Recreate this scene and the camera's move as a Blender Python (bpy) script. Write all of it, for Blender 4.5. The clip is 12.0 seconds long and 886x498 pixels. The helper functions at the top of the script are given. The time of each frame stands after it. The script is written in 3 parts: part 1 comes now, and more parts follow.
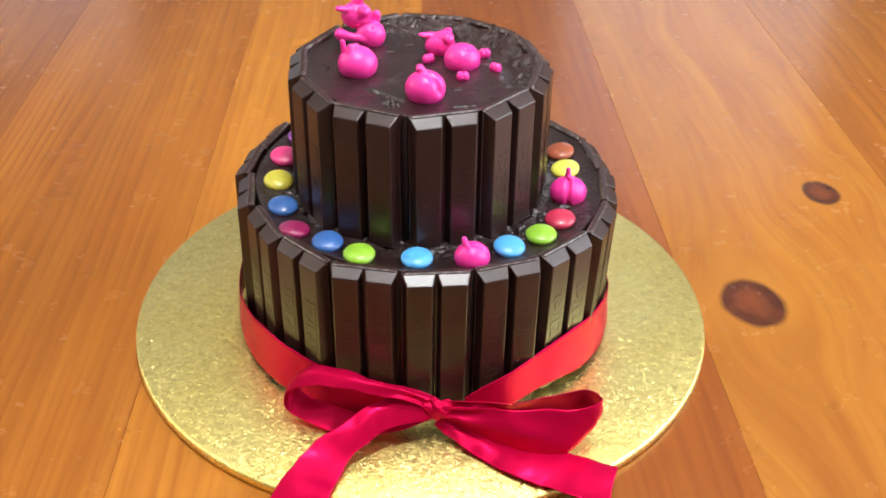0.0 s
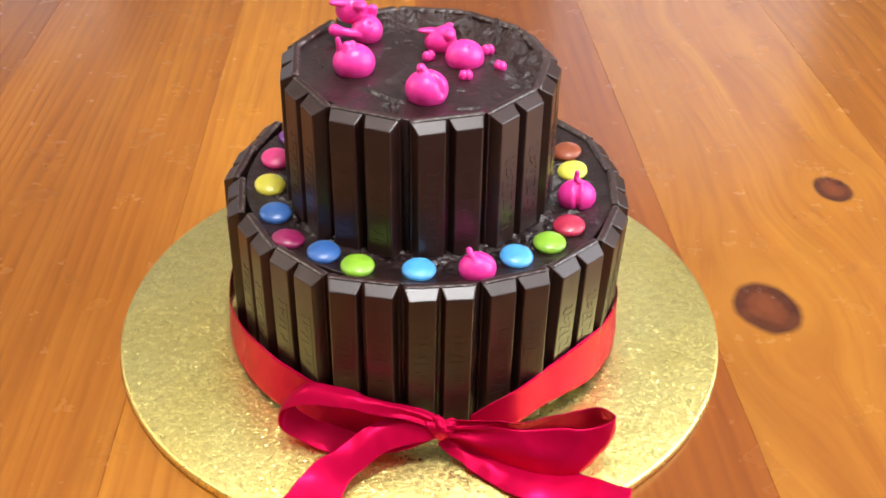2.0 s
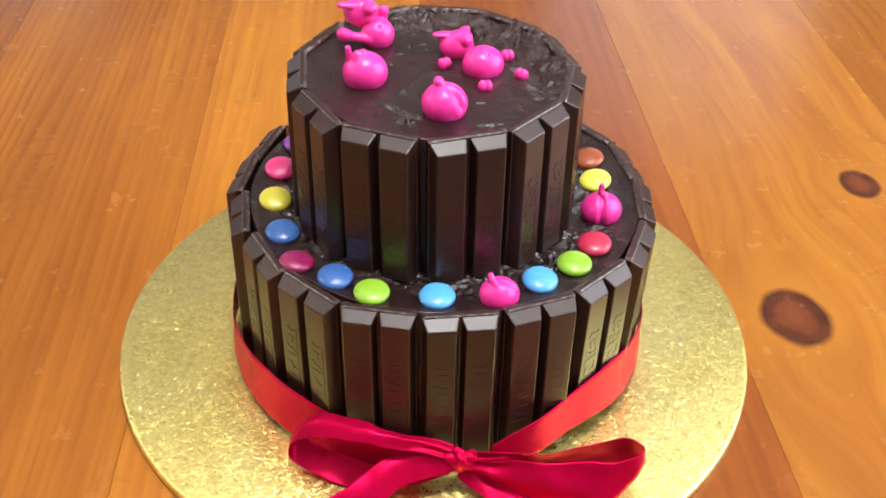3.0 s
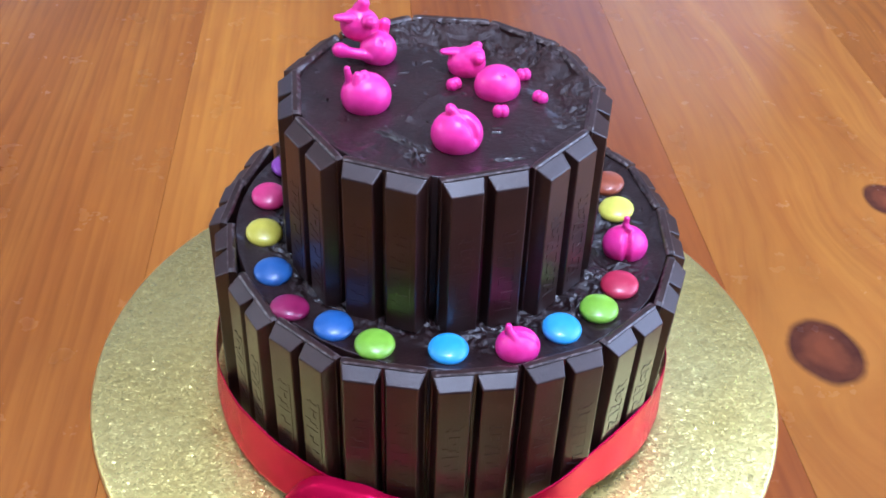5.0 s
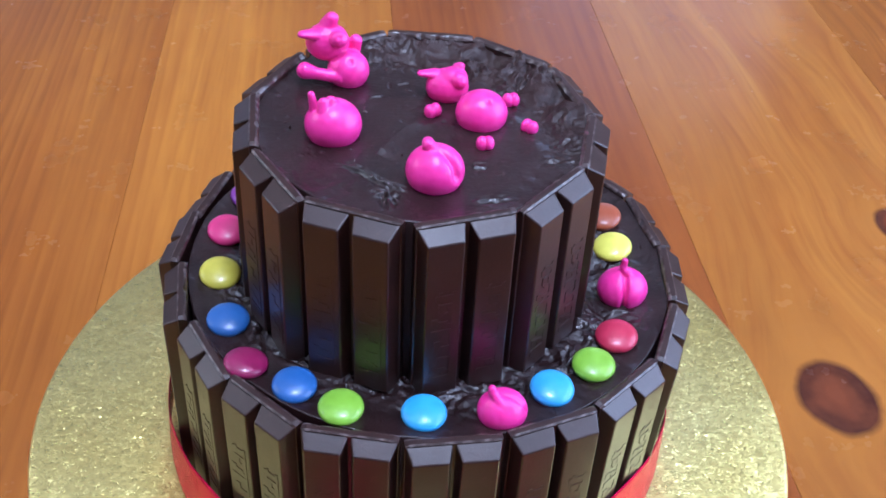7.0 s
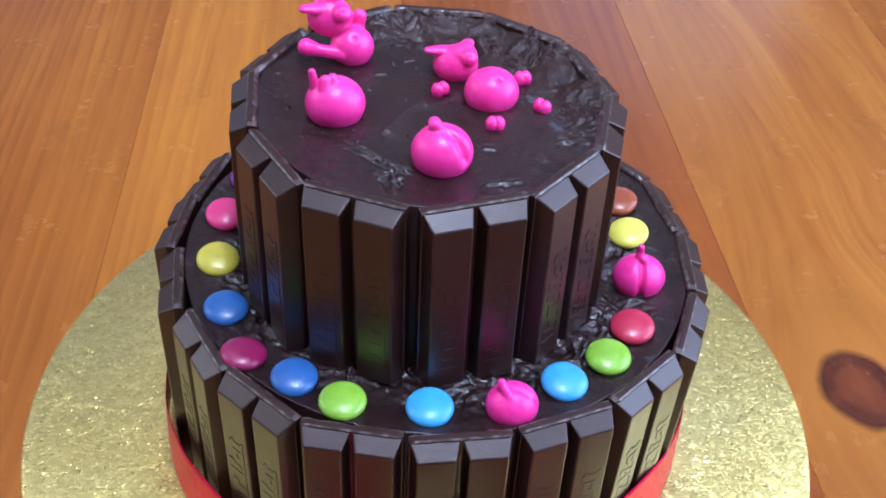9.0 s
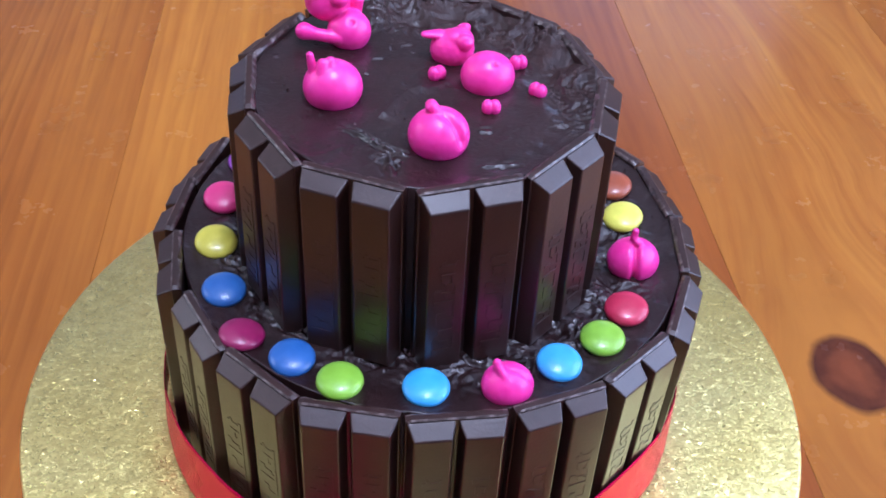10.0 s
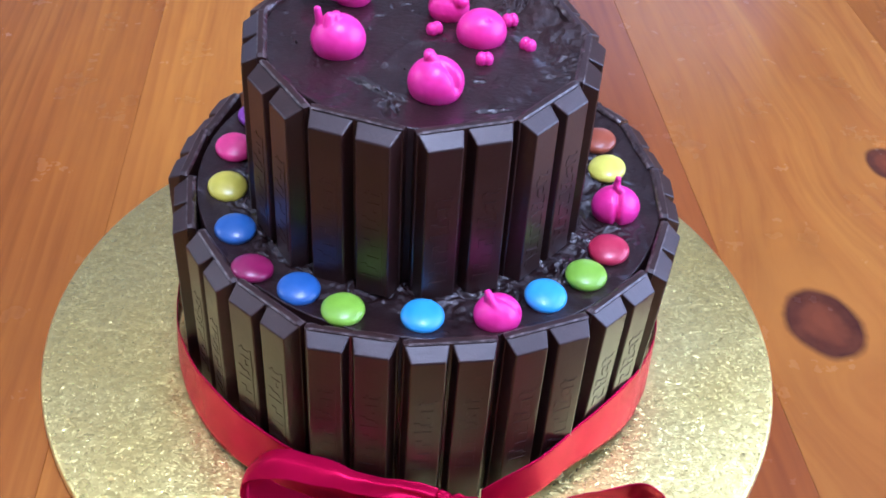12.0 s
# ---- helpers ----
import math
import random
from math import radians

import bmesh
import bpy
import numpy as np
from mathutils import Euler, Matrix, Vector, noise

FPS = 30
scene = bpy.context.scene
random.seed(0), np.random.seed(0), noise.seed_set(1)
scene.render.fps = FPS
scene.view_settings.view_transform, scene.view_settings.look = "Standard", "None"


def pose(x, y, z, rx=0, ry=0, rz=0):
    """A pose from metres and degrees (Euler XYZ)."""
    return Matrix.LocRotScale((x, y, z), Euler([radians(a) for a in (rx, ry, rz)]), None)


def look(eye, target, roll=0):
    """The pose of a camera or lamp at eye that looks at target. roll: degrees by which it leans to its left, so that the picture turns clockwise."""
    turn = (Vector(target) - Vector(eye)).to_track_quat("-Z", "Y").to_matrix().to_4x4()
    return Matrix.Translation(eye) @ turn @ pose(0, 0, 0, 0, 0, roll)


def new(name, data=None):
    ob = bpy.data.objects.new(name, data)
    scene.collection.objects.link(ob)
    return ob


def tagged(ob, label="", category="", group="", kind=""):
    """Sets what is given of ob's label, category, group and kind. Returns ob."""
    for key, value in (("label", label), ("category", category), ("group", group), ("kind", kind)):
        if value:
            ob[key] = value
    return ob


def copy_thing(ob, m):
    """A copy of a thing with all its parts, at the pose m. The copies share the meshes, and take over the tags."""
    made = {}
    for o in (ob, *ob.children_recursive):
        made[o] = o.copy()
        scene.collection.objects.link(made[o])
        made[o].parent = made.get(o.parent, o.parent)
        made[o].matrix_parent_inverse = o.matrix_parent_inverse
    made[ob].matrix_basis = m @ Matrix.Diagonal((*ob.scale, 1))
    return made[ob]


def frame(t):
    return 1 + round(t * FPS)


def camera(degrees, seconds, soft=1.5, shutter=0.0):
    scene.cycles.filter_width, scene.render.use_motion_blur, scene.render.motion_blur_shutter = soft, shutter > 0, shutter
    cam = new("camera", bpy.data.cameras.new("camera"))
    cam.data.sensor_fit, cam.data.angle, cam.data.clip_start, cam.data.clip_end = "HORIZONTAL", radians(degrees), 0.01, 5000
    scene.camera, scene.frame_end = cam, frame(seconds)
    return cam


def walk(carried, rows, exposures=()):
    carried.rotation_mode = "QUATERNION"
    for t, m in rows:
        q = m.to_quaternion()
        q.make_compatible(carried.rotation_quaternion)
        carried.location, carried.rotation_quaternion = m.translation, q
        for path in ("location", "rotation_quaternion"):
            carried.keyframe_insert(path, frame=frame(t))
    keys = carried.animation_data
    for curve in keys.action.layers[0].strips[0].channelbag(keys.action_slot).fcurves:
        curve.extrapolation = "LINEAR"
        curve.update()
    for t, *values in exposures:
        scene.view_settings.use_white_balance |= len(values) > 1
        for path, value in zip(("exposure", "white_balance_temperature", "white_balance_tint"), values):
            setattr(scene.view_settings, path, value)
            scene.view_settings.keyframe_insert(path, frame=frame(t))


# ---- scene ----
cam = camera(43.07, 12.0, 1.8)
# seconds, eye x y z, pitch, roll, yaw
ROWS = [
    (0, 0.0002, -0.5117, 0.3855, -33.880, 0.683, -1.292),
    (0.5, 0.0006, -0.5080, 0.3842, -33.906, 0.700, -1.361),
    (1, -0.0007, -0.5021, 0.3829, -34.044, 0.804, -1.574),
    (1.5, -0.0033, -0.4925, 0.3821, -34.419, 0.887, -1.870),
    (2, -0.0071, -0.4783, 0.3802, -34.954, 0.882, -2.208),
    (2.5, -0.0119, -0.4595, 0.3817, -35.947, 0.852, -2.534),
    (3, -0.0174, -0.4347, 0.3880, -37.539, 0.905, -2.797),
    (5, -0.0299, -0.3772, 0.3792, -38.944, 2.068, -4.694),
    (5.5, -0.0281, -0.3696, 0.3767, -38.845, 2.433, -5.255),
    (6, -0.0265, -0.3577, 0.3733, -38.893, 2.800, -5.689),
    (6.5, -0.0249, -0.3411, 0.3692, -39.160, 3.059, -5.843),
    (8.5, -0.0206, -0.3111, 0.3545, -40.171, 2.678, -4.907),
    (9, -0.0204, -0.3126, 0.3538, -40.368, 2.733, -4.911),
    (9.5, -0.0205, -0.3143, 0.3545, -40.678, 2.865, -5.035),
    (10, -0.0213, -0.3174, 0.3539, -40.786, 3.098, -5.315),
    (10.5, -0.0217, -0.3233, 0.3531, -40.621, 3.320, -5.589),
    (11, -0.0225, -0.3335, 0.3538, -40.403, 3.482, -5.628),
    (11.5, -0.0229, -0.3432, 0.3561, -40.535, 3.549, -5.559),
    (12, -0.0237, -0.3525, 0.3588, -40.967, 3.736, -5.661),
]
walk(cam, [(t, pose(x, y, z, 90 + pitch, 0, yaw) @ pose(0, 0, 0, 0, 0, roll)) for t, x, y, z, pitch, roll, yaw in ROWS], [(0.0, 0.20, 6150, 9), (3.0, 0.24, 6250, 11), (5.0, 0.00, 4650, 17), (8.5, -0.10, 4700, 17), (9.2, -0.10, 4850, 18), (11.0, -0.12, 4600, 25), (12.0, -0.10, 4600, 25)])

# ---------------------------------------------------------------- world and large lights
world = bpy.data.worlds.new("world")
scene.world = world
world.use_nodes = True
sky = world.node_tree.nodes.new("ShaderNodeTexSky")
sky.sky_type, sky.sun_disc = "NISHITA", False
sky.sun_elevation, sky.sun_rotation = radians(18), radians(200)
world.node_tree.links.new(sky.outputs[0], world.node_tree.nodes["Background"].inputs[0])
world.node_tree.nodes["Background"].inputs[1].default_value = 0.08

LAMP_AT = (0.08, -0.20, 1.40)
WINDOW_AT = (1.20, -0.20, 0.82)


def area_lamp(name, at, target, watts, colour, size, size_y):
    data = bpy.data.lights.new(name, "AREA")
    data.energy, data.color, data.size = watts, colour, size
    data.shape, data.size_y = "RECTANGLE", size_y
    ob = new(name, data)
    ob.matrix_world = look(at, target)
    return ob


# a globe lamp over the table, and the window beside it
globe = bpy.data.lights.new("globe_light", "POINT")
globe.energy, globe.color, globe.shadow_soft_size = 39, (1.0, 0.975, 0.94), 0.10
new("globe_light", globe).location = LAMP_AT
area_lamp("window_light", (WINDOW_AT[0] - 0.03, WINDOW_AT[1], WINDOW_AT[2]), (0, WINDOW_AT[1], WINDOW_AT[2]), 26, (0.97, 0.975, 1.0), 1.4, 1.2)
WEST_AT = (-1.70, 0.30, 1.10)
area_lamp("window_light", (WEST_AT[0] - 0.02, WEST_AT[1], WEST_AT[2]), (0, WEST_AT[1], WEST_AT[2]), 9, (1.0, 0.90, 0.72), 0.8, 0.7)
NORTH_WINDOWS = ((-1.70, -0.70, 0.28, 0.82, 0.75), (0.34, 1.02, 0.30, 1.22, 2.3))    # from x to x, from z to z, watts for each metre
for c0, c1, z0, z1, watts in NORTH_WINDOWS:
    area_lamp("window_light", ((c0 + c1) / 2, 2.08, (z0 + z1) / 2), ((c0 + c1) / 2, 0, (z0 + z1) / 2), watts * (c1 - c0), (0.96, 0.93, 1.0), c1 - c0 - 0.04, z1 - z0 - 0.04)


# ---------------------------------------------------------------- materials
class Nodes:
    """Short hand for a node material."""

    def __init__(self, name):
        self.m = bpy.data.materials.new(name)
        self.m.use_nodes = True
        self.t = self.m.node_tree
        self.b = self.t.nodes["Principled BSDF"]

    def put(self, socket, value):
        if isinstance(value, bpy.types.NodeSocket):
            self.t.links.new(value, socket)
        elif isinstance(value, (tuple, list)) and len(value) == 3 and socket.type == "RGBA":
            socket.default_value = (*value, 1)
        else:
            socket.default_value = value

    def add(self, kind, out=0, **inputs):
        n = self.t.nodes.new("ShaderNode" + kind)
        for key, value in inputs.items():
            key = key.replace("_", " ")
            self.put(n.inputs[int(key[1:])] if key[0] == "i" and key[1:].isdigit() else n.inputs[key], value)
        return n.outputs[out]

    def math(self, op, a, b=0.0, c=0.0):
        n = self.t.nodes.new("ShaderNodeMath")
        n.operation = op
        for s, v in zip(n.inputs, (a, b, c)):
            self.put(s, v)
        return n.outputs[0]

    def vec(self, op, a, b=(0, 0, 0), out=0):
        n = self.t.nodes.new("ShaderNodeVectorMath")
        n.operation = op
        self.put(n.inputs[0], a)
        self.put(n.inputs[1], b)
        return n.outputs[out]

    def mix(self, f, a, b, blend="MIX"):
        n = self.t.nodes.new("ShaderNodeMix")
        n.data_type, n.blend_type = "RGBA", blend
        self.put(n.inputs[0], f)
        self.put(n.inputs[6], a)
        self.put(n.inputs[7], b)
        return n.outputs[2]

    def ramp(self, f, *stops):
        n = self.t.nodes.new("ShaderNodeValToRGB")
        e = n.color_ramp.elements
        while len(e) < len(stops):
            e.new(0.5)
        for el, (p, c) in zip(e, stops):
            el.position, el.color = p, (*c, 1) if isinstance(c, tuple) else (c, c, c, 1)
        self.put(n.inputs[0], f)
        return n.outputs[0]

    def where(self):
        return self.t.nodes.new("ShaderNodeTexCoord").outputs["Object"]

    def noise(self, v, scale, detail=3.0, rough=0.5, distortion=0.0):
        return self.add("TexNoise", Vector=v, Scale=scale, Detail=detail, Roughness=rough, Distortion=distortion)

    def bump(self, height, strength, distance, normal=None):
        n = self.t.nodes.new("ShaderNodeBump")
        self.put(n.inputs["Height"], height)
        self.put(n.inputs["Strength"], strength)
        self.put(n.inputs["Distance"], distance)
        if normal is not None:
            self.put(n.inputs["Normal"], normal)
        return n.outputs[0]

    def set(self, **values):
        for key, value in values.items():
            self.put(self.b.inputs[key.replace("_", " ")], value)
        return self.m


KNOTS = ((0.1915, 0.0066, 0.0200), (0.2674, 0.1295, 0.0132))


def pine(name, pale, mid, dark, seed, knots=(), lean=0.0, wavy=0.0, lines=95.0, marked=1.0):
    """Varnished pine with the grain along y, bent round the knots."""
    g = Nodes(name)
    p = g.where()
    sep = g.t.nodes.new("ShaderNodeSeparateXYZ")
    g.put(sep.inputs[0], p)
    x, y = sep.outputs[0], sep.outputs[1]
    x = g.math("ADD", x, g.math("MULTIPLY", y, lean))
    flat = x
    if wavy:
        x = g.math("MULTIPLY_ADD", g.math("SUBTRACT", g.noise(g.vec("MULTIPLY", p, (1.0, 0.45, 1.0)), 9, 2), 0.5), wavy, x)
    core = 0.0
    halo = 0.0
    heart = 0.0
    rings = 0.0
    for kx, ky, r in knots:
        dx, dy = g.math("SUBTRACT", flat, kx + ky * lean), g.math("SUBTRACT", y, ky)
        wob = g.math("MULTIPLY", g.math("SUBTRACT", g.noise(p, 60, 3), 0.5), 0.5)
        d = g.math("SQRT", g.math("ADD", g.math("MULTIPLY", dx, dx), g.math("MULTIPLY", g.math("MULTIPLY", dy, dy), 0.62)))
        d = g.math("MULTIPLY", d, g.math("ADD", 1.0, g.math("MULTIPLY", wob, 0.5)))
        q = g.math("DIVIDE", d, r)
        # the grain is pushed aside
        push = g.math("POWER", 2.718, g.math("MULTIPLY", g.math("MULTIPLY", q, q), -0.16))
        x = g.math("SUBTRACT", x, g.math("MULTIPLY", g.math("MULTIPLY", dx, push), 0.82))
        core = g.math("MAXIMUM", core, g.ramp(q, (0.80, 1.0), (1.02, 0.0)))
        halo = g.math("MAXIMUM", halo, g.ramp(g.math("MULTIPLY", q, 0.3), (0.28, 1.0), (0.62, 0.0)))
        heart = g.math("MAXIMUM", heart, g.ramp(g.math("ADD", g.math("MULTIPLY", q, 0.8), g.math("MULTIPLY", wob, 0.9)), (0.15, 1.0), (0.62, 0.0)))
        rings = g.math("ADD", rings, g.math("MULTIPLY", g.ramp(q, (0.90, 1.0), (1.02, 0.0)), g.math("SINE", g.math("MULTIPLY_ADD", wob, 9.0, g.math("MULTIPLY", q, 19.0)))))
    com = g.t.nodes.new("ShaderNodeCombineXYZ")
    g.put(com.inputs[0], x)
    g.put(com.inputs[1], g.math("MULTIPLY", y, 0.055))
    g.put(com.inputs[2], seed)
    v = com.outputs[0]
    broad = g.noise(v, 16, 2, 0.5)
    wave = g.math("MULTIPLY_ADD", broad, 7.0, g.math("MULTIPLY", x, lines))
    band = g.math("FRACT", wave)
    band = g.ramp(band, (0.0, 0.05), (0.50, 0.35), (0.78, 1.0), (1.0, 0.05))
    fine = g.noise(v, 230, 4, 0.6)
    streak = g.noise(v, 48, 3, 0.55)
    cloud = g.noise(p, 5.5, 3, 0.5)
    thin = g.noise(v, 105, 3, 0.6)
    col = g.mix(g.ramp(streak, (0.30, 0.0), (0.70, 1.0)), pale, mid)
    col = g.mix(g.math("MULTIPLY", band, g.math("MULTIPLY", g.ramp(broad, (0.35, 0.22 * marked), (0.65, 0.66 * marked)), g.ramp(g.noise(p, 9, 2), (0.35, 0.35), (0.65, 1.0)))), col, dark)
    col = g.mix(g.math("MULTIPLY", g.ramp(fine, (0.45, 0.0), (0.75, 1.0)), 0.38), col, dark)
    col = g.mix(g.math("MULTIPLY", g.ramp(thin, (0.50, 0.0), (0.70, 1.0)), 0.28), col, dark)
    # the pale side of each ring
    light = g.ramp(g.math("FRACT", g.math("ADD", wave, 0.12)), (0.0, 0.0), (0.20, 1.0), (0.48, 0.0))
    col = g.mix(g.math("MULTIPLY", light, 0.20 * marked), col, pale)
    col = g.mix(g.math("MULTIPLY", g.ramp(cloud, (0.35, 0.0), (0.7, 1.0)), 0.35), col, mid)
    col = g.mix(g.math("MULTIPLY", g.ramp(g.noise(v, 9, 2), (0.42, 0.0), (0.70, 1.0)), 0.40), col, dark)
    if knots:
        col = g.mix(g.math("MULTIPLY", halo, 0.35), col, pale)
        ring = g.mix(heart, (0.046, 0.0120, 0.0075), (0.165, 0.044, 0.015))
        ring = g.mix(g.math("MULTIPLY", g.ramp(g.math("ADD", g.math("MULTIPLY", rings, 0.10), g.noise(p, 75, 3)), (0.35, 0.0), (0.75, 1.0)), 0.38), ring, (0.185, 0.054, 0.019))
        col = g.mix(core, col, ring)
    dents = g.noise(p, 35, 4, 0.6)
    g.set(Base_Color=col, Roughness=g.math("MULTIPLY_ADD", dents, 0.12, 0.20), Specular_IOR_Level=0.2, Coat_Weight=0.40, Coat_Roughness=0.16,
          Normal=g.bump(streak, 0.03, 0.001))
    return g.m


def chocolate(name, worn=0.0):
    g = Nodes(name)
    p = g.where()
    info = g.t.nodes.new("ShaderNodeObjectInfo").outputs["Random"]
    big, small = g.noise(g.vec("ADD", p, g.add("CombineXYZ", X=g.math("MULTIPLY", info, 3.0))), 90, 3), g.noise(p, 900, 3)
    col = g.mix(g.ramp(big, (0.3, 0.0), (0.72, 1.0)), (0.0200, 0.0056, 0.0037), (0.0285, 0.0088, 0.0060))
    # bloom and scuffs
    scuff = g.ramp(g.noise(p, 260, 5, 0.65), (0.60, 0.0), (0.74, 1.0))
    col = g.mix(g.math("MULTIPLY", scuff, 0.30), col, (0.085, 0.045, 0.034))
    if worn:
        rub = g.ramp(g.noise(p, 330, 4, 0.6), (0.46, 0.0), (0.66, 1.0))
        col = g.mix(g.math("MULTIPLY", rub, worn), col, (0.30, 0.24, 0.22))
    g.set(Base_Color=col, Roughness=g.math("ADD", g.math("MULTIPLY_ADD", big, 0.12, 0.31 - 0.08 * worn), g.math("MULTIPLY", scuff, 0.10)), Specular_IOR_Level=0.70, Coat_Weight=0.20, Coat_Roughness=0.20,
          Normal=g.bump(g.math("ADD", small, g.math("MULTIPLY", big, 1.6)), 0.10, 0.0006))
    return g.m


def icing():
    """Buttery chocolate icing: dull inside, with a wet skin and crumbs stirred in."""
    g = Nodes("chocolate_icing")
    p = g.where()
    n1, n2, n3 = g.noise(p, 110, 4, 0.6, 0.6), g.noise(p, 700, 3, 0.6), g.noise(p, 38, 2)
    col = g.mix(g.ramp(n1, (0.3, 0.0), (0.7, 1.0)), (0.0095, 0.0030, 0.0029), (0.0180, 0.0058, 0.0055))
    col = g.mix(g.math("MULTIPLY", g.ramp(n3, (0.45, 0.0), (0.70, 1.0)), 0.6), col, (0.0215, 0.0064, 0.0056))
    wet = g.ramp(g.noise(p, 70, 3, 0.55), (0.40, 0.35), (0.60, 1.0))
    crumb = g.t.nodes.new("ShaderNodeAttribute")
    crumb.attribute_name = "dry"
    dry = crumb.outputs["Fac"]
    wet = g.math("MULTIPLY", wet, g.math("MULTIPLY_ADD", dry, -0.75, 1.0))
    col = g.mix(g.math("MULTIPLY", dry, 0.7), col, (0.030, 0.0105, 0.0080))
    g.set(Base_Color=col, Roughness=g.math("ADD", g.math("MULTIPLY", dry, 0.15), g.math("MULTIPLY_ADD", n1, 0.25, 0.30)), Specular_IOR_Level=0.38, Coat_Weight=g.math("MULTIPLY", wet, 0.80), Coat_Roughness=0.11,
          Normal=g.bump(g.math("ADD", n1, g.math("MULTIPLY", n2, 0.36)), 0.46, 0.0014))
    return g.m


def foil():
    g = Nodes("embossed_gold_foil")
    p = g.where()
    bent = g.vec("ADD", p, g.vec("MULTIPLY", g.add("TexNoise", 1, Vector=p, Scale=520.0, Detail=2.0), (0.0034, 0.0034, 0.0)))
    flake = g.add("TexVoronoi", 1, Vector=g.vec("MULTIPLY", bent, (0.8, 1.15, 1.0)), Scale=960.0)
    n1, n2, wide, patch = g.noise(g.vec("MULTIPLY", p, (0.75, 1.2, 1.0)), 700, 3, 0.6, 1.4), g.noise(p, 2200, 2, 0.5), g.noise(p, 14, 3), g.noise(p, 190, 3, 0.6, 0.5)
    col = g.mix(g.ramp(wide, (0.3, 0.0), (0.7, 1.0)), (0.97, 0.805, 0.245), (1.0, 0.89, 0.345))
    col = g.mix(g.math("MULTIPLY", g.ramp(patch, (0.38, 1.0), (0.56, 0.0)), 0.24), col, (0.62, 0.47, 0.13))
    h = g.math("ADD", n1, g.math("MULTIPLY_ADD", patch, 0.9, g.math("MULTIPLY", n2, 0.2)))
    # pressed facets, most of them slight, a few steep
    tilt = g.vec("MULTIPLY", g.vec("SUBTRACT", flake, (0.5, 0.5, 0.5)), (1, 1, 0))
    steep = g.math("MULTIPLY_ADD", g.ramp(g.noise(p, 620, 1), (0.58, 0.0), (0.72, 1.0)), 0.60, 0.15)
    scaled = g.t.nodes.new("ShaderNodeVectorMath")
    scaled.operation = "SCALE"
    g.put(scaled.inputs[0], tilt)
    g.put(scaled.inputs["Scale"], steep)
    normal = g.vec("NORMALIZE", g.vec("ADD", g.t.nodes.new("ShaderNodeTexCoord").outputs["Normal"], scaled.outputs[0]))
    g.set(Base_Color=col, Metallic=1.0, Roughness=g.math("MULTIPLY_ADD", n1, 0.26, 0.17), Normal=g.bump(h, 0.32, 0.0009, normal))
    return g.m


def satin():
    g = Nodes("red_satin")
    p = g.where()
    cloud, fine = g.noise(p, 45, 3), g.noise(g.vec("MULTIPLY", p, (1, 1, 6)), 1400, 2)
    col = g.mix(g.ramp(cloud, (0.3, 0.0), (0.7, 1.0)), (0.43, 0.0012, 0.036), (0.57, 0.0022, 0.056))
    g.set(Base_Color=col, Metallic=0.42, Roughness=0.26, Specular_IOR_Level=0.10, Specular_Tint=(1.0, 0.10, 0.30), Coat_Weight=0.035, Coat_Roughness=0.24, Coat_Tint=(1.0, 0.5, 0.7),
          Normal=g.bump(g.math("ADD", g.math("MULTIPLY", cloud, 3.0), fine), 0.10, 0.0008))
    return g.m


def sugar(name, a, b, rough=0.33):
    g = Nodes(name)
    p = g.where()
    n1, n2 = g.noise(p, 420, 4), g.noise(p, 1900, 3)
    g.set(Base_Color=g.mix(g.ramp(n1, (0.3, 0.0), (0.7, 1.0)), a, b), Roughness=g.math("MULTIPLY_ADD", n1, 0.15, rough - 0.07),
          Subsurface_Weight=0.12, Subsurface_Radius=(0.004, 0.0012, 0.002), Subsurface_Scale=0.6,
          Normal=g.bump(g.math("ADD", n1, g.math("MULTIPLY", n2, 0.3)), 0.12, 0.0008))
    return g.m


def shell(name, colour):
    """A candy shell: glossy sugar with faint mottling."""
    g = Nodes(name)
    p = g.where()
    n1, n2 = g.noise(p, 160, 3), g.noise(p, 900, 4, 0.6)
    pale = tuple(min(1, c * 1.15 + 0.015) for c in colour)
    col = g.mix(g.ramp(n1, (0.3, 0.0), (0.7, 1.0)), colour, pale)
    col = g.mix(g.math("MULTIPLY", g.ramp(n2, (0.66, 0.0), (0.78, 1.0)), 0.25), col, tuple(c * 0.5 for c in colour))
    g.set(Base_Color=col, Roughness=0.34, Specular_IOR_Level=0.45, Coat_Weight=0.35, Coat_Roughness=0.12, Normal=g.bump(n1, 0.08, 0.0008))
    return g.m


def plain(name, colour, rough=0.7, scale=6.0, spread=0.12):
    g = Nodes(name)
    p = g.where()
    n1, n2 = g.noise(p, scale, 4), g.noise(p, scale * 30, 3)
    g.set(Base_Color=g.mix(n1, tuple(c * (1 - spread) for c in colour), tuple(min(1, c * (1 + spread)) for c in colour)), Roughness=rough,
          Normal=g.bump(n2, 0.15, 0.002))
    return g.m


def glow(name, colour, strength):
    g = Nodes(name)
    return g.set(Base_Color=(0.8, 0.8, 0.8), Emission_Color=colour, Emission_Strength=strength)


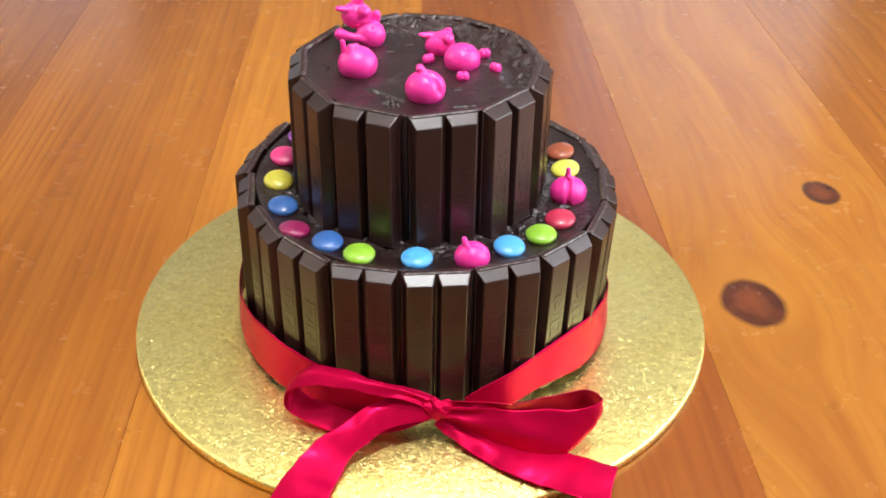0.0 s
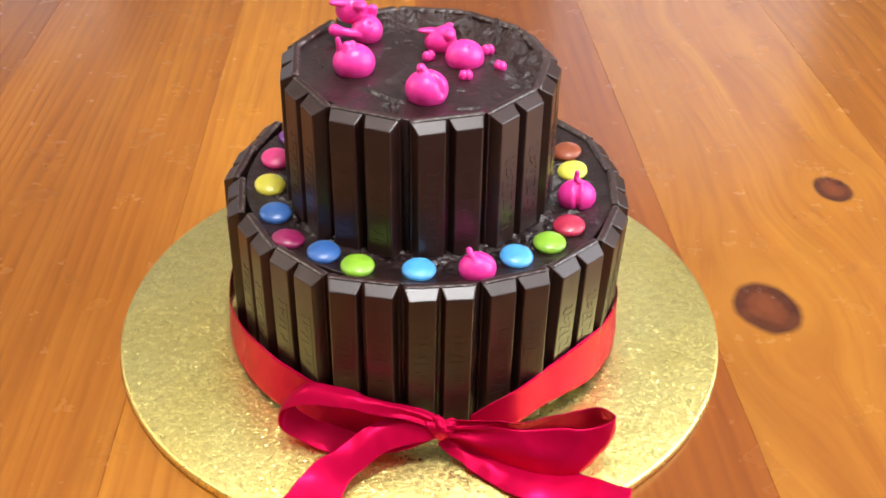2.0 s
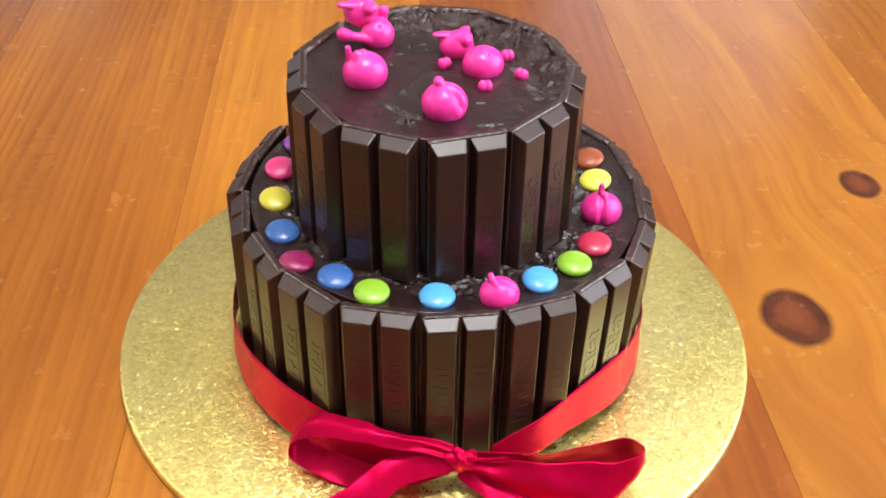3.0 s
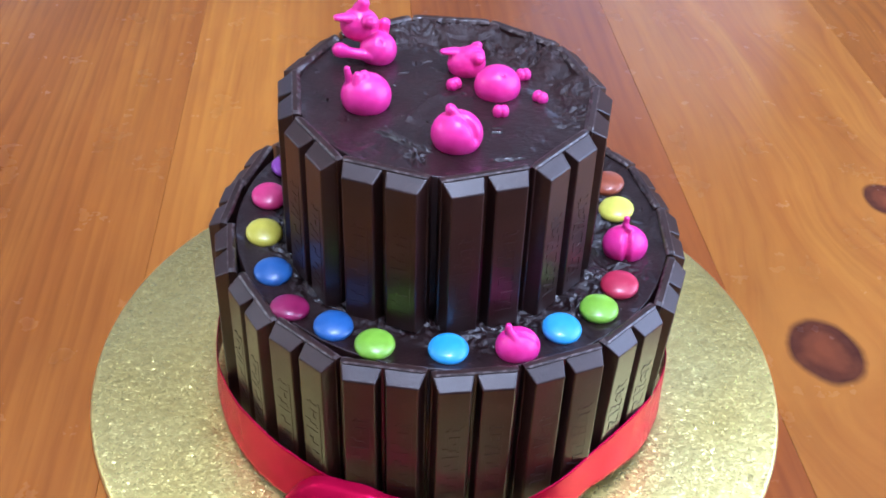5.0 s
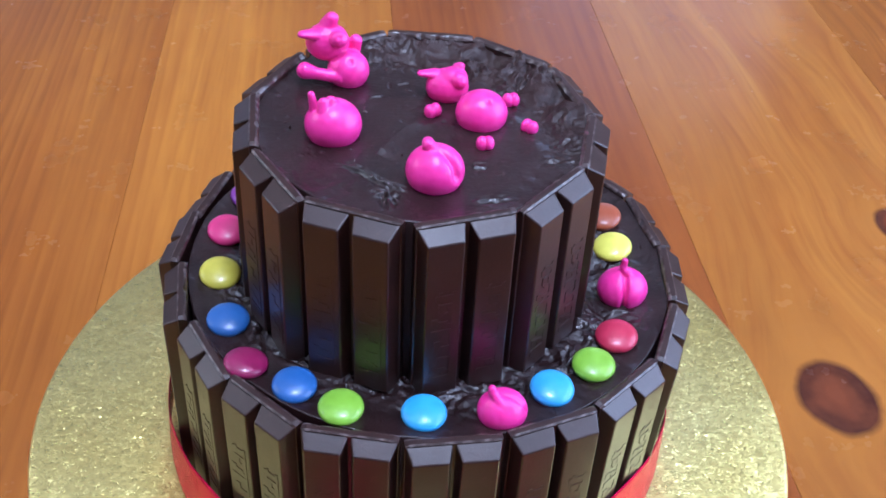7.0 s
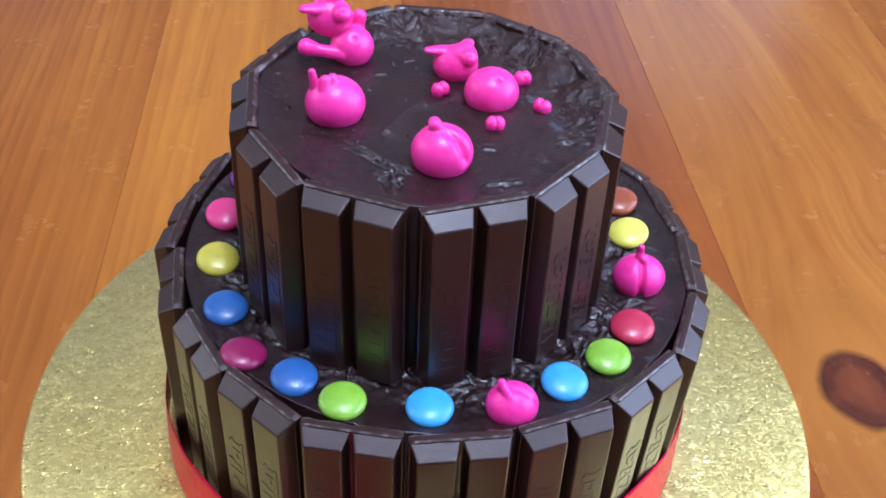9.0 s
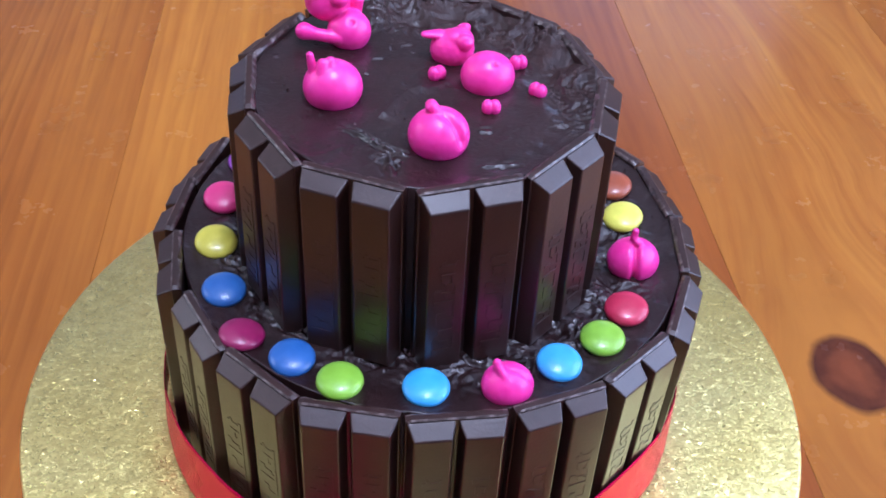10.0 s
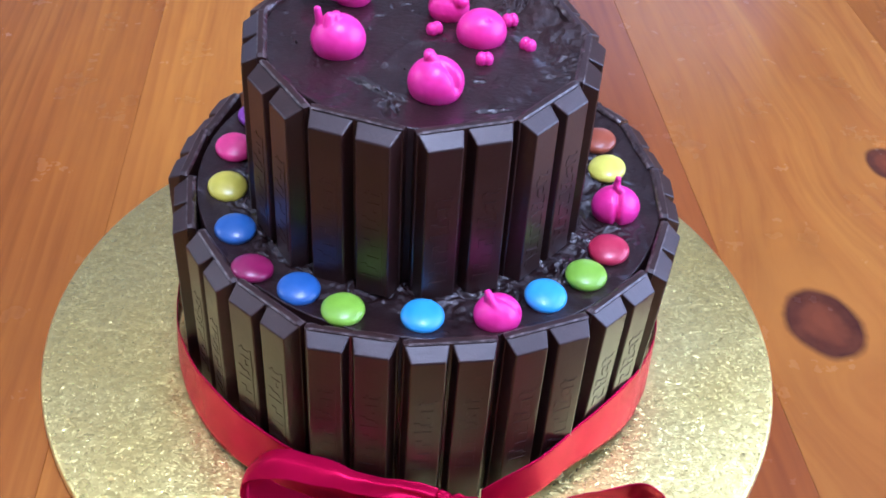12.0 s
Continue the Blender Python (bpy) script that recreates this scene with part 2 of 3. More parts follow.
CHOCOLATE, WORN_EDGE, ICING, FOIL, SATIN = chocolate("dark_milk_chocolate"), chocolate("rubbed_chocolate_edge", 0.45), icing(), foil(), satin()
PINK = sugar("hot_pink_sugar_paste", (0.82, 0.024, 0.28), (0.89, 0.048, 0.36))
WALL = plain("grey_wall_paint", (0.52, 0.50, 0.48), 0.8, 3)
NORTH_WALL = plain("brown_grey_wall_paint", (0.30, 0.27, 0.26), 0.8, 3)
# for the unseen south wall, darkened so little light bounces onto the cake's front
DARK_WALL = plain("brown_bounce_damping", (0.20, 0.15, 0.13), 0.8, 3)
CEILING = plain("ceiling_paint", (0.86, 0.85, 0.83), 0.85, 3)
FLOOR = plain("floor_boards", (0.20, 0.11, 0.06), 0.5, 4, 0.25)
WHITE = plain("white_gloss_paint", (0.78, 0.77, 0.74), 0.35, 8, 0.04)
GLASS_LIT = glow("opal_globe", (1.0, 0.975, 0.94), 9.0)


# ---------------------------------------------------------------- mesh helpers
def empty(name, m=None):
    ob = new(name)
    ob.empty_display_size = 0.01
    if m is not None:
        ob.matrix_basis = m
    return ob


def finish(name, bm, material, parent=None, label="", smooth=False):
    me = bpy.data.meshes.new(name)
    bmesh.ops.recalc_face_normals(bm, faces=bm.faces)
    bm.to_mesh(me)
    bm.free()
    if smooth:
        me.shade_smooth()
    me.materials.append(material)
    ob = new(name, me)
    if parent is not None:
        ob.parent = parent
    if label:
        tagged(ob, label)
    return ob


def part(name, bm, material, parent, label="", smooth=False):
    return finish(name, bm, material, parent, label, smooth)


def box(bm, x0, x1, y0, y1, z0, z1, bevel=0.0, segments=1, edge_slot=0):
    made = bmesh.ops.create_cube(bm, size=1.0)["verts"]
    for v in made:
        v.co = Vector((x0 + (v.co.x + 0.5) * (x1 - x0), y0 + (v.co.y + 0.5) * (y1 - y0), z0 + (v.co.z + 0.5) * (z1 - z0)))
    if bevel:
        edges = list({e for v in made for e in v.link_edges})
        for f in bmesh.ops.bevel(bm, geom=edges, offset=bevel, segments=segments, affect="EDGES", profile=0.5)["faces"]:
            f.material_index = edge_slot


def lathe(bm, profile, n=96):
    """A solid of revolution from (radius, z) pairs, which start and end on the axis."""
    rings = []
    for r, z in profile:
        if r == 0:
            rings.append([bm.verts.new((0, 0, z))])
        else:
            rings.append([bm.verts.new((r * math.cos(2 * math.pi * k / n), r * math.sin(2 * math.pi * k / n), z)) for k in range(n)])
    for a, b in zip(rings, rings[1:]):
        for k in range(n):
            j = (k + 1) % n
            loop = [a[0], b[k], b[j]] if len(a) == 1 else [a[k], b[0], a[j]] if len(b) == 1 else [a[k], b[k], b[j], a[j]]
            bm.faces.new(loop)


# ---------------------------------------------------------------- the room: plain walls round the table
FLOOR_Z, CEIL_Z, X0, X1, Y0, Y1 = -0.75, 1.68, -1.75, 1.25, -1.85, 2.1


def slab(name, material, dims, label, category):
    bm = bmesh.new()
    box(bm, *dims)
    return tagged(finish(name, bm, material), label, category, kind="structure")


slab("floor", FLOOR, (X0 - 0.1, X1 + 0.1, Y0 - 0.1, Y1 + 0.1, FLOOR_Z - 0.1, FLOOR_Z), "dark brown boarded floor under the table", "floor")
slab("ceiling", CEILING, (X0 - 0.1, X1 + 0.1, Y0 - 0.1, Y1 + 0.1, CEIL_Z, CEIL_Z + 0.1), "plain white painted ceiling over the table", "ceiling")
# added out of view and kept dark, to hold light off the bar fronts
slab("wall_south", DARK_WALL, (X0, X1, Y0 - 0.1, Y0, FLOOR_Z, CEIL_Z), "plain dark brown wall, unseen, that keeps bounced light off the cake", "wall")


def window(name, m, wide, tall, label):
    """A white frame with a mullion, facing its local y."""
    w = tagged(empty(name, m), label, "window", kind="structure")
    bm = bmesh.new()
    a, b = wide / 2, tall / 2
    for d in ((-a, a, b - 0.05, b), (-a, a, -b, 0.05 - b), (-a, 0.05 - a, 0.05 - b, b - 0.05), (a - 0.05, a, 0.05 - b, b - 0.05), (-0.02, 0.02, 0.05 - b, b - 0.05)):
        box(bm, d[0], d[1], -0.03, 0.03, d[2], d[3])
    part("window_frame", bm, WHITE, w)


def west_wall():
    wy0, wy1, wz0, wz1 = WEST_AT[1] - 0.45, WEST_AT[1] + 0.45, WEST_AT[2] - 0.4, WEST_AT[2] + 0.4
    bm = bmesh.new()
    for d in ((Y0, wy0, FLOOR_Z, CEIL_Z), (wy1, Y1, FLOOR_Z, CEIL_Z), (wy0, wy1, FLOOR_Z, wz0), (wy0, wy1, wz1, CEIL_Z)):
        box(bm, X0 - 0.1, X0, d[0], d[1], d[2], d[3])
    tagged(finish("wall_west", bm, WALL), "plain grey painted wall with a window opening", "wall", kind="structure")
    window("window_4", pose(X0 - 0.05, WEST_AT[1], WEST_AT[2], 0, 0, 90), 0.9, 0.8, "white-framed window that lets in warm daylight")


def east_wall():
    wy0, wy1, wz0, wz1 = WINDOW_AT[1] - 0.75, WINDOW_AT[1] + 0.75, WINDOW_AT[2] - 0.65, WINDOW_AT[2] + 0.65
    bm = bmesh.new()
    for d in ((Y0, wy0, FLOOR_Z, CEIL_Z), (wy1, Y1, FLOOR_Z, CEIL_Z), (wy0, wy1, FLOOR_Z, wz0), (wy0, wy1, wz1, CEIL_Z)):
        box(bm, X1, X1 + 0.1, d[0], d[1], d[2], d[3])
    tagged(finish("wall_east", bm, WALL), "plain grey painted wall with a window opening", "wall", kind="structure")
    window("window_1", pose(X1 + 0.05, WINDOW_AT[1], WINDOW_AT[2], 0, 0, 90), 1.5, 1.3, "white-framed window that lets in cool daylight")


def north_wall():
    bm = bmesh.new()
    (a0, a1, a2, a3, _), (b0, b1, b2, b3, _) = NORTH_WINDOWS
    for d in ((X0, a0, FLOOR_Z, CEIL_Z), (a1, b0, FLOOR_Z, CEIL_Z), (b1, X1, FLOOR_Z, CEIL_Z), (a0, a1, FLOOR_Z, a2), (b0, b1, FLOOR_Z, b2), (a0, a1, a3, CEIL_Z), (b0, b1, b3, CEIL_Z)):
        box(bm, d[0], d[1], Y1, Y1 + 0.1, d[2], d[3])
    tagged(finish("wall_north", bm, NORTH_WALL), "plain brown-grey painted wall with two window openings", "wall", kind="structure")
    for k, (c0, c1, z0, z1, _) in enumerate(NORTH_WINDOWS):
        window(f"window_{k + 2}", pose((c0 + c1) / 2, Y1 + 0.05, (z0 + z1) / 2), c1 - c0, z1 - z0, "white-framed window behind the table in soft daylight")


east_wall()
west_wall()
north_wall()

lamp = tagged(empty("pendant_lamp", pose(*LAMP_AT)), "white glass globe lamp hanging from the ceiling", "pendant lamp")
bm = bmesh.new()
lathe(bm, ((0, 0.104), (0.02, 0.102), (0.06, 0.085), (0.095, 0.040), (0.104, 0.0), (0.095, -0.040), (0.06, -0.085), (0.02, -0.102), (0, -0.104)), 48)
part("globe", bm, GLASS_LIT, lamp, "glowing opal glass globe", True).visible_shadow = False
bm = bmesh.new()
lathe(bm, ((0, 0.098), (0.03, 0.098), (0.028, 0.125), (0.004, 0.135), (0.004, CEIL_Z - LAMP_AT[2] - 0.02), (0.05, CEIL_Z - LAMP_AT[2] - 0.015), (0.05, CEIL_Z - LAMP_AT[2]), (0, CEIL_Z - LAMP_AT[2])), 32)
part("stem", bm, WHITE, lamp)

# ---------------------------------------------------------------- the table
TABLE_Y0, TABLE_Y1 = -0.21, 0.95
SEAMS = ((-0.46, 0.0), (-0.302, 0.0), (-0.1465, 0.0), (0.006, -0.012), (0.1555, -0.034), (0.3215, -0.05), (0.48, 0.0))
PLANKS = (
    pine("pine_amber", (0.365, 0.130, 0.015), (0.275, 0.084, 0.010), (0.130, 0.031, 0.006), 1.0, lines=120.0, marked=0.95),
    pine("pine_striped", (0.425, 0.156, 0.017), (0.325, 0.102, 0.011), (0.155, 0.039, 0.007), 7.3, lines=140.0, marked=0.95),
    pine("pine_honey", (0.510, 0.205, 0.022), (0.406, 0.144, 0.016), (0.232, 0.065, 0.009), 3.1),
    pine("pine_russet", (0.345, 0.108, 0.016), (0.267, 0.073, 0.012), (0.138, 0.031, 0.007), 5.6, (), 0.03),
    pine("pine_knotty", (0.425, 0.172, 0.022), (0.335, 0.112, 0.015), (0.176, 0.044, 0.008), 9.2, KNOTS, 0.035, 0.06, 56.0, 0.62),
    pine("pine_tawny", (0.395, 0.150, 0.016), (0.305, 0.100, 0.011), (0.143, 0.033, 0.006), 2.4, (), 0.06, 0.04, 70.0),
)
DARKWOOD = plain("dark_stained_wood", (0.16, 0.062, 0.022), 0.4, 30, 0.25)
table = tagged(empty("table", pose(0, 0, FLOOR_Z)), "varnished orange pine table made of wide knotty boards", "table")


def plank(left, right, material):
    bm = bmesh.new()
    n, rows = 10, []
    for k in range(n + 1):
        y = TABLE_Y0 + (TABLE_Y1 - TABLE_Y0) * k / n
        xa, xb = left[0] + left[1] * y + 0.00004, right[0] + right[1] * y - 0.00004
        rows.append([bm.verts.new((x, y, z)) for x, z in ((xa, -0.032), (xa, -0.0002), (xa + 0.0002, 0), (xb - 0.0002, 0), (xb, -0.0002), (xb, -0.032))])
    for a, b in zip(rows, rows[1:]):
        for i in range(6):
            j = (i + 1) % 6
            bm.faces.new((a[i], a[j], b[j], b[i]))
    bm.faces.new(rows[0])
    bm.faces.new(rows[-1][::-1])
    ob = part("plank", bm, material, table)
    ob.location.z = -FLOOR_Z
    return ob


for left, right, material in zip(SEAMS, SEAMS[1:], PLANKS):
    plank(left, right, material)
bm = bmesh.new()
for d in ((-0.40, 0.42, -0.15, -0.125), (-0.40, 0.42, 0.82, 0.845), (-0.40, -0.375, -0.125, 0.82), (0.395, 0.42, -0.125, 0.82)):
    box(bm, *d, -0.032 - 0.09 - FLOOR_Z, -0.032 - FLOOR_Z, 0.002)
part("apron", bm, DARKWOOD, table)
for lx in (-0.41, 0.43):
    for ly in (-0.16, 0.855):
        bm = bmesh.new()
        box(bm, lx - 0.035, lx + 0.035, ly - 0.035, ly + 0.035, 0, -0.032 - FLOOR_Z, 0.005, 2)
        part("leg", bm, DARKWOOD, table)

# ---------------------------------------------------------------- the board
BOARD_R, BOARD_Z = 0.158, 0.0056
bm = bmesh.new()
lathe(bm, ((0, 0.0), (BOARD_R - 0.001, 0.0), (BOARD_R, 0.001), (BOARD_R, BOARD_Z - 0.0014), (BOARD_R - 0.0005, BOARD_Z - 0.0004), (BOARD_R - 0.0016, BOARD_Z), (0.1, BOARD_Z), (0, BOARD_Z)), 180)
board = tagged(finish("cake_board", bm, FOIL, None, "", True), "round board covered in embossed gold foil on the table", "cake board")

# ---------------------------------------------------------------- the cake
LOW_AT, LOW_R, LOW_RIM = (0.0044, 0.0003), 0.0895, 0.0912
TOP_AT, TOP_R, TOP_RIM = (-0.0004, -0.0016), 0.0560, 0.1556
ICING_LOW, ICING_TOP = 0.0872, 0.1512
PLATE = 0.0036
TILT_X, TILT_Y = -0.012, -0.006    # the cake sinks a little to its far right


# strokes of the knife over the top: points of the ridge, height, half width
STROKES = (
    (((-0.0293, -0.0231), (-0.0223, -0.0276), (-0.0171, -0.0329), (-0.0128, -0.0358), (-0.0060, -0.0393)), 0.0015, 0.0006),
    (((-0.0180, -0.0423), (-0.0138, -0.0400), (-0.0123, -0.0506)), 0.0018, 0.0008),
    (((-0.0138, -0.0422), (-0.0100, -0.0440)), 0.0015, 0.0007),
    (((0.0203, -0.0254), (0.0150, -0.0250)), 0.0005, 0.0006),
    (((0.0134, -0.0448), (0.0200, -0.0440), (0.0273, -0.0432)), 0.0010, 0.0007),
    (((-0.0035, 0.0284), (-0.0080, 0.0270)), 0.0006, 0.0006),
    (((-0.0184, 0.0178), (-0.0135, 0.0185)), 0.0006, 0.0006),
)
# the edge of one lifted layer: points along it, and how far it stands over the rest
LAYER = ((-0.0165, -0.0185), (-0.0151, -0.0165), (-0.0113, -0.0099), (-0.0065, -0.0031), (-0.0017, 0.0004), (0.0057, -0.0005))


def along(points, x, y):
    """The distance to a line through points, the side of it, and how near its ends (0 to 1)."""
    best, side, end = 9.0, 1.0, 0.0
    n = len(points) - 1
    for i in range(n):
        (ax, ay), (bx, by) = points[i], points[i + 1]
        dx, dy = bx - ax, by - ay
        u = max(0.0, min(1.0, ((x - ax) * dx + (y - ay) * dy) / (dx * dx + dy * dy)))
        d = math.hypot(x - ax - u * dx, y - ay - u * dy)
        if d < best:
            s = (i + u) / n
            best, side, end = d, 1.0 if dx * (y - ay) - dy * (x - ax) > 0 else -1.0, min(1.0, 5 * s, 5 * (1 - s))
    return best, side, end


def ridged(x, y, z):
    return 0.5 - abs(noise.noise((x, y, z)))


def icing_height(x, y, level, rough, lip):
    """The spread icing: broad swells, strokes of the knife, pits and, where rough, torn lumps."""
    calm = max(0.0, noise.noise((x * 42, y * 42, 11.0 + level)))
    swell = noise.noise((x * 34, y * 34, level * 50)) * 0.00055 + noise.noise((x * 95, y * 80, 2.0 + level)) * 0.00026 + calm * (ridged(x * 210 + y * 60, y * 170, 4.0 + level) * 0.0011 + noise.noise((x * 420, y * 420, 1.0)) * 0.0004)
    pit = noise.noise((x * 330, y * 330, 6.0 + level))
    pits = -0.0011 * max(0.0, pit - 0.52) + 0.0012 * max(0.0, -pit - 0.55)
    wx, wy = x + 0.004 * noise.noise((x * 90, y * 90, 4.0)), y + 0.004 * noise.noise((x * 90, y * 90, 9.0))
    patch = max(0.15, min(1.0, 0.55 + 1.1 * noise.noise((x * 75, y * 75, 3.0 + level))))
    torn = 0.0030 * noise.noise((wx * 105, wy * 105, level)) + patch * (0.0020 * ridged(wx * 190, wy * 150, 7.0) + 0.0021 * noise.noise((wx * 400, wy * 400, 5.0)) + 0.0014 * ridged(wx * 850, wy * 850, 8.0))
    stroke = 0.0
    if level > 0.12 and rough < 0.5:
        for points, high, wide in STROKES:
            if abs(x - points[0][0]) < 0.03 and abs(y - points[0][1]) < 0.03:
                d, side, end = along(points, x, y)
                if d < 0.006:
                    d += 0.0005 * noise.noise((x * 400, y * 400, 2.0))
                    stroke += high * end * (0.7 + 0.6 * noise.noise((x * 500, y * 500, 3.0))) * (math.exp(-(d / wide) ** 2) - 0.5 * math.exp(-((d - 2.4 * wide) / (1.3 * wide)) ** 2))
        d, side, end = along(LAYER, x, y)
        if d < 0.008:
            stroke += 0.0012 * end * (1.0 if side < 0 else 0.0) * math.exp(-(d / 0.0035) ** 2)
    return level + swell + pits * (1 + 2 * rough) + stroke + (torn - 0.0008) * rough + lip + TILT_X * x + TILT_Y * y


def tier(name, r_in, r_out, base, level, rough_at, parent, label, dull):
    """An iced drum of cake, its top a fine sheet that is displaced by hand."""
    bm = bmesh.new()
    n, m = 860, max(24, int((r_out - r_in) / 0.00034))
    rings = []
    for i in range(m + 1):
        r = r_in + (r_out - r_in) * i / m
        ring = []
        for k in range(n):
            a = 2 * math.pi * k / n
            x, y = r * math.cos(a), r * math.sin(a)
            rough = rough_at(r, a)
            z = icing_height(x, y, level, rough, (0.0018 + 0.0016 * rough) * max(0.0, (r - r_out + 0.016) / 0.016) ** 2)
            if i == m:
                z -= 0.0006
            ring.append(bm.verts.new((x, y, z)))
        rings.append(ring)
    rings.append([bm.verts.new((v.co.x, v.co.y, base)) for v in rings[-1]])
    for a, b in zip(rings, rings[1:]):
        for k in range(n):
            j = (k + 1) % n
            bm.faces.new((a[k], a[j], b[j], b[k]))
    if r_in < 0.002:
        bm.faces.new(rings[0])
    ob = part(name, bm, ICING, parent, label, True)
    # how dry and crumbly the icing is, point by point
    dry = ob.data.attributes.new("dry", "FLOAT", "POINT")
    dry.data.foreach_set("value", [min(1.0, dull * rough_at(math.hypot(v.co.x, v.co.y), math.atan2(v.co.y, v.co.x))) for v in ob.data.vertices])
    return ob


def low_rough(r, a):
    near = max(0.0, min(1.0, (0.0835 - r) / 0.014))
    patch = 0.5 + 0.5 * noise.noise((math.cos(a) * 5, math.sin(a) * 5, 2.0))
    return 0.12 + 0.85 * near ** 1.35 * (0.35 + 0.95 * patch)


def top_rough(r, a):
    back = max(0.0, 0.10 + 0.90 * math.cos(a - radians(48)))
    rim = max(0.0, min(1.0, (r - 0.043 + 0.014 * back) / 0.012))
    return 0.05 + 1.45 * rim * back ** 1.3


cake = tagged(empty("cake", pose(0, 0, 0)), "two-tier chocolate cake covered in dark glossy icing", "cake")
low = tier("lower_tier", 0.050, LOW_R + 0.0012, BOARD_Z, ICING_LOW, low_rough, cake, "rough dark chocolate icing", 0.0)
low.location = (*LOW_AT, 0)
tier("upper_tier", 0.0015, TOP_R + 0.0015, ICING_LOW - 0.006, ICING_TOP, top_rough, cake, "smooth dark chocolate icing", 0.8).location = (*TOP_AT, 0)


# ---------------------------------------------------------------- bars of chocolate round the tiers
def finger_mesh(x0, length, deep):
    """One finger: a long block with sloping sides and ends, on the back plate."""
    bm = bmesh.new()
    w0, w1, e0, e1 = 0.0076, 0.0059, 0.0009, 0.0042
    y0, y1 = PLATE - 0.0003, PLATE + deep
    lo = [bm.verts.new((x0 + sx * w0, y0, e0 if sz < 0 else length - e0)) for sx, sz in ((-1, -1), (1, -1), (1, 1), (-1, 1))]
    hi = [bm.verts.new((x0 + sx * w1, y1, e1 if sz < 0 else length - e1)) for sx, sz in ((-1, -1), (1, -1), (1, 1), (-1, 1))]
    bm.faces.new(lo)
    bm.faces.new(hi)
    for i in range(4):
        j = (i + 1) % 4
        bm.faces.new((lo[i], lo[j], hi[j], hi[i]))
    top = [e for e in bm.edges if all(v.co.y > y0 + 0.001 for v in e.verts)] + [e for e in bm.edges if (e.verts[0].co.y > y0 + 0.001) != (e.verts[1].co.y > y0 + 0.001)]
    bmesh.ops.bevel(bm, geom=top, offset=0.00050, segments=3, affect="EDGES", profile=0.5)
    return bm


def plate_mesh(wide, length, dice):
    """The back plate, its upper edge chipped and uneven where the bar was broken off."""
    bm = bmesh.new()
    n = 18
    bite = [dice.uniform(0, 0.00035) + (dice.uniform(0.0003, 0.0009) if dice.random() < 0.14 else 0.0) for k in range(n + 1)]
    rows = []
    for k in range(n + 1):
        x = -wide / 2 + wide * k / n
        end = 0.0005 if k in (0, n) else 0.0
        b = bite[k]
        rows.append([bm.verts.new((x, y, z)) for y, z in (
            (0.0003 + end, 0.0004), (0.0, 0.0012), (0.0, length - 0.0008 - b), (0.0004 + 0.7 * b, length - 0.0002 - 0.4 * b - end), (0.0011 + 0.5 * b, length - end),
            (PLATE - 0.0006, length - end), (PLATE - end, length - 0.0005 - end), (PLATE - end, 0.0006), (PLATE - 0.0006, 0.0))])
    m = len(rows[0])
    for a, b in zip(rows, rows[1:]):
        for i in range(m):
            j = (i + 1) % m
            f = bm.faces.new((a[i], a[j], b[j], b[i]))
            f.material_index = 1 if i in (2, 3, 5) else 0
    bm.faces.new(rows[0])
    bm.faces.new(rows[-1][::-1])
    return bm


# the stamped mark, row by row along the finger: plain strokes that stand on one base line
MARK = ("1111111", "1111111", "1000000", "1111000", "1011111", "1000011", "1000000", "1111100", "1111100", "1000000", "1000000", "1111110", "1111110", "1000110", "1000110", "1000000", "1000000",
        "1111111", "1111111", "1000000", "1111000", "1011111", "1000011", "1000000", "1111000", "1101100", "1101100", "1111100", "1000000", "1111110", "1111110", "1000100")


def mark_mesh(x0, middle, deep):
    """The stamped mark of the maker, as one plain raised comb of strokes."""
    bm = bmesh.new()
    y0, y1 = PLATE + deep - 0.0002, PLATE + deep + 0.00017
    w, h = 0.00108, 0.00122
    put = {}

    def at(i, k, top):
        if (i, k, top) not in put:
            put[i, k, top] = bm.verts.new((x0 + (i - 3.5) * w, y1 if top else y0, middle + (k - 0.5 * len(MARK)) * h))
        return put[i, k, top]

    for k, row in enumerate(MARK):
        for i, c in enumerate(row):
            if c == "0":
                continue
            bm.faces.new((at(i, k, 1), at(i + 1, k, 1), at(i + 1, k + 1, 1), at(i, k + 1, 1)))
            for di, dk, a, b in ((-1, 0, (0, 0), (0, 1)), (1, 0, (1, 0), (1, 1)), (0, -1, (0, 0), (1, 0)), (0, 1, (0, 1), (1, 1))):
                ii, kk = i + di, k + dk
                if not (0 <= kk < len(MARK) and 0 <= ii < 7) or MARK[kk][ii] == "0":
                    p, q = (i + a[0], k + a[1]), (i + b[0], k + b[1])
                    bm.faces.new((at(*p, 0), at(*q, 0), at(*q, 1), at(*p, 1)))
    return bm


def bar(length, wide, deep, label, group, dice):
    """A bar of two fingers on one plate; z = 0 is its foot, y points outwards."""
    root = tagged(empty("chocolate_bar"), label, "chocolate bar", group)
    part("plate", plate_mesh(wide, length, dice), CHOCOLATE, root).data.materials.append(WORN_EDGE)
    for side in (-1, 1):
        x0 = side * wide * 0.2515
        f = part("finger", finger_mesh(x0, length, deep), CHOCOLATE, root)
        part("stamped_mark", mark_mesh(x0, length - 0.0425, deep), CHOCOLATE, f)
    return root


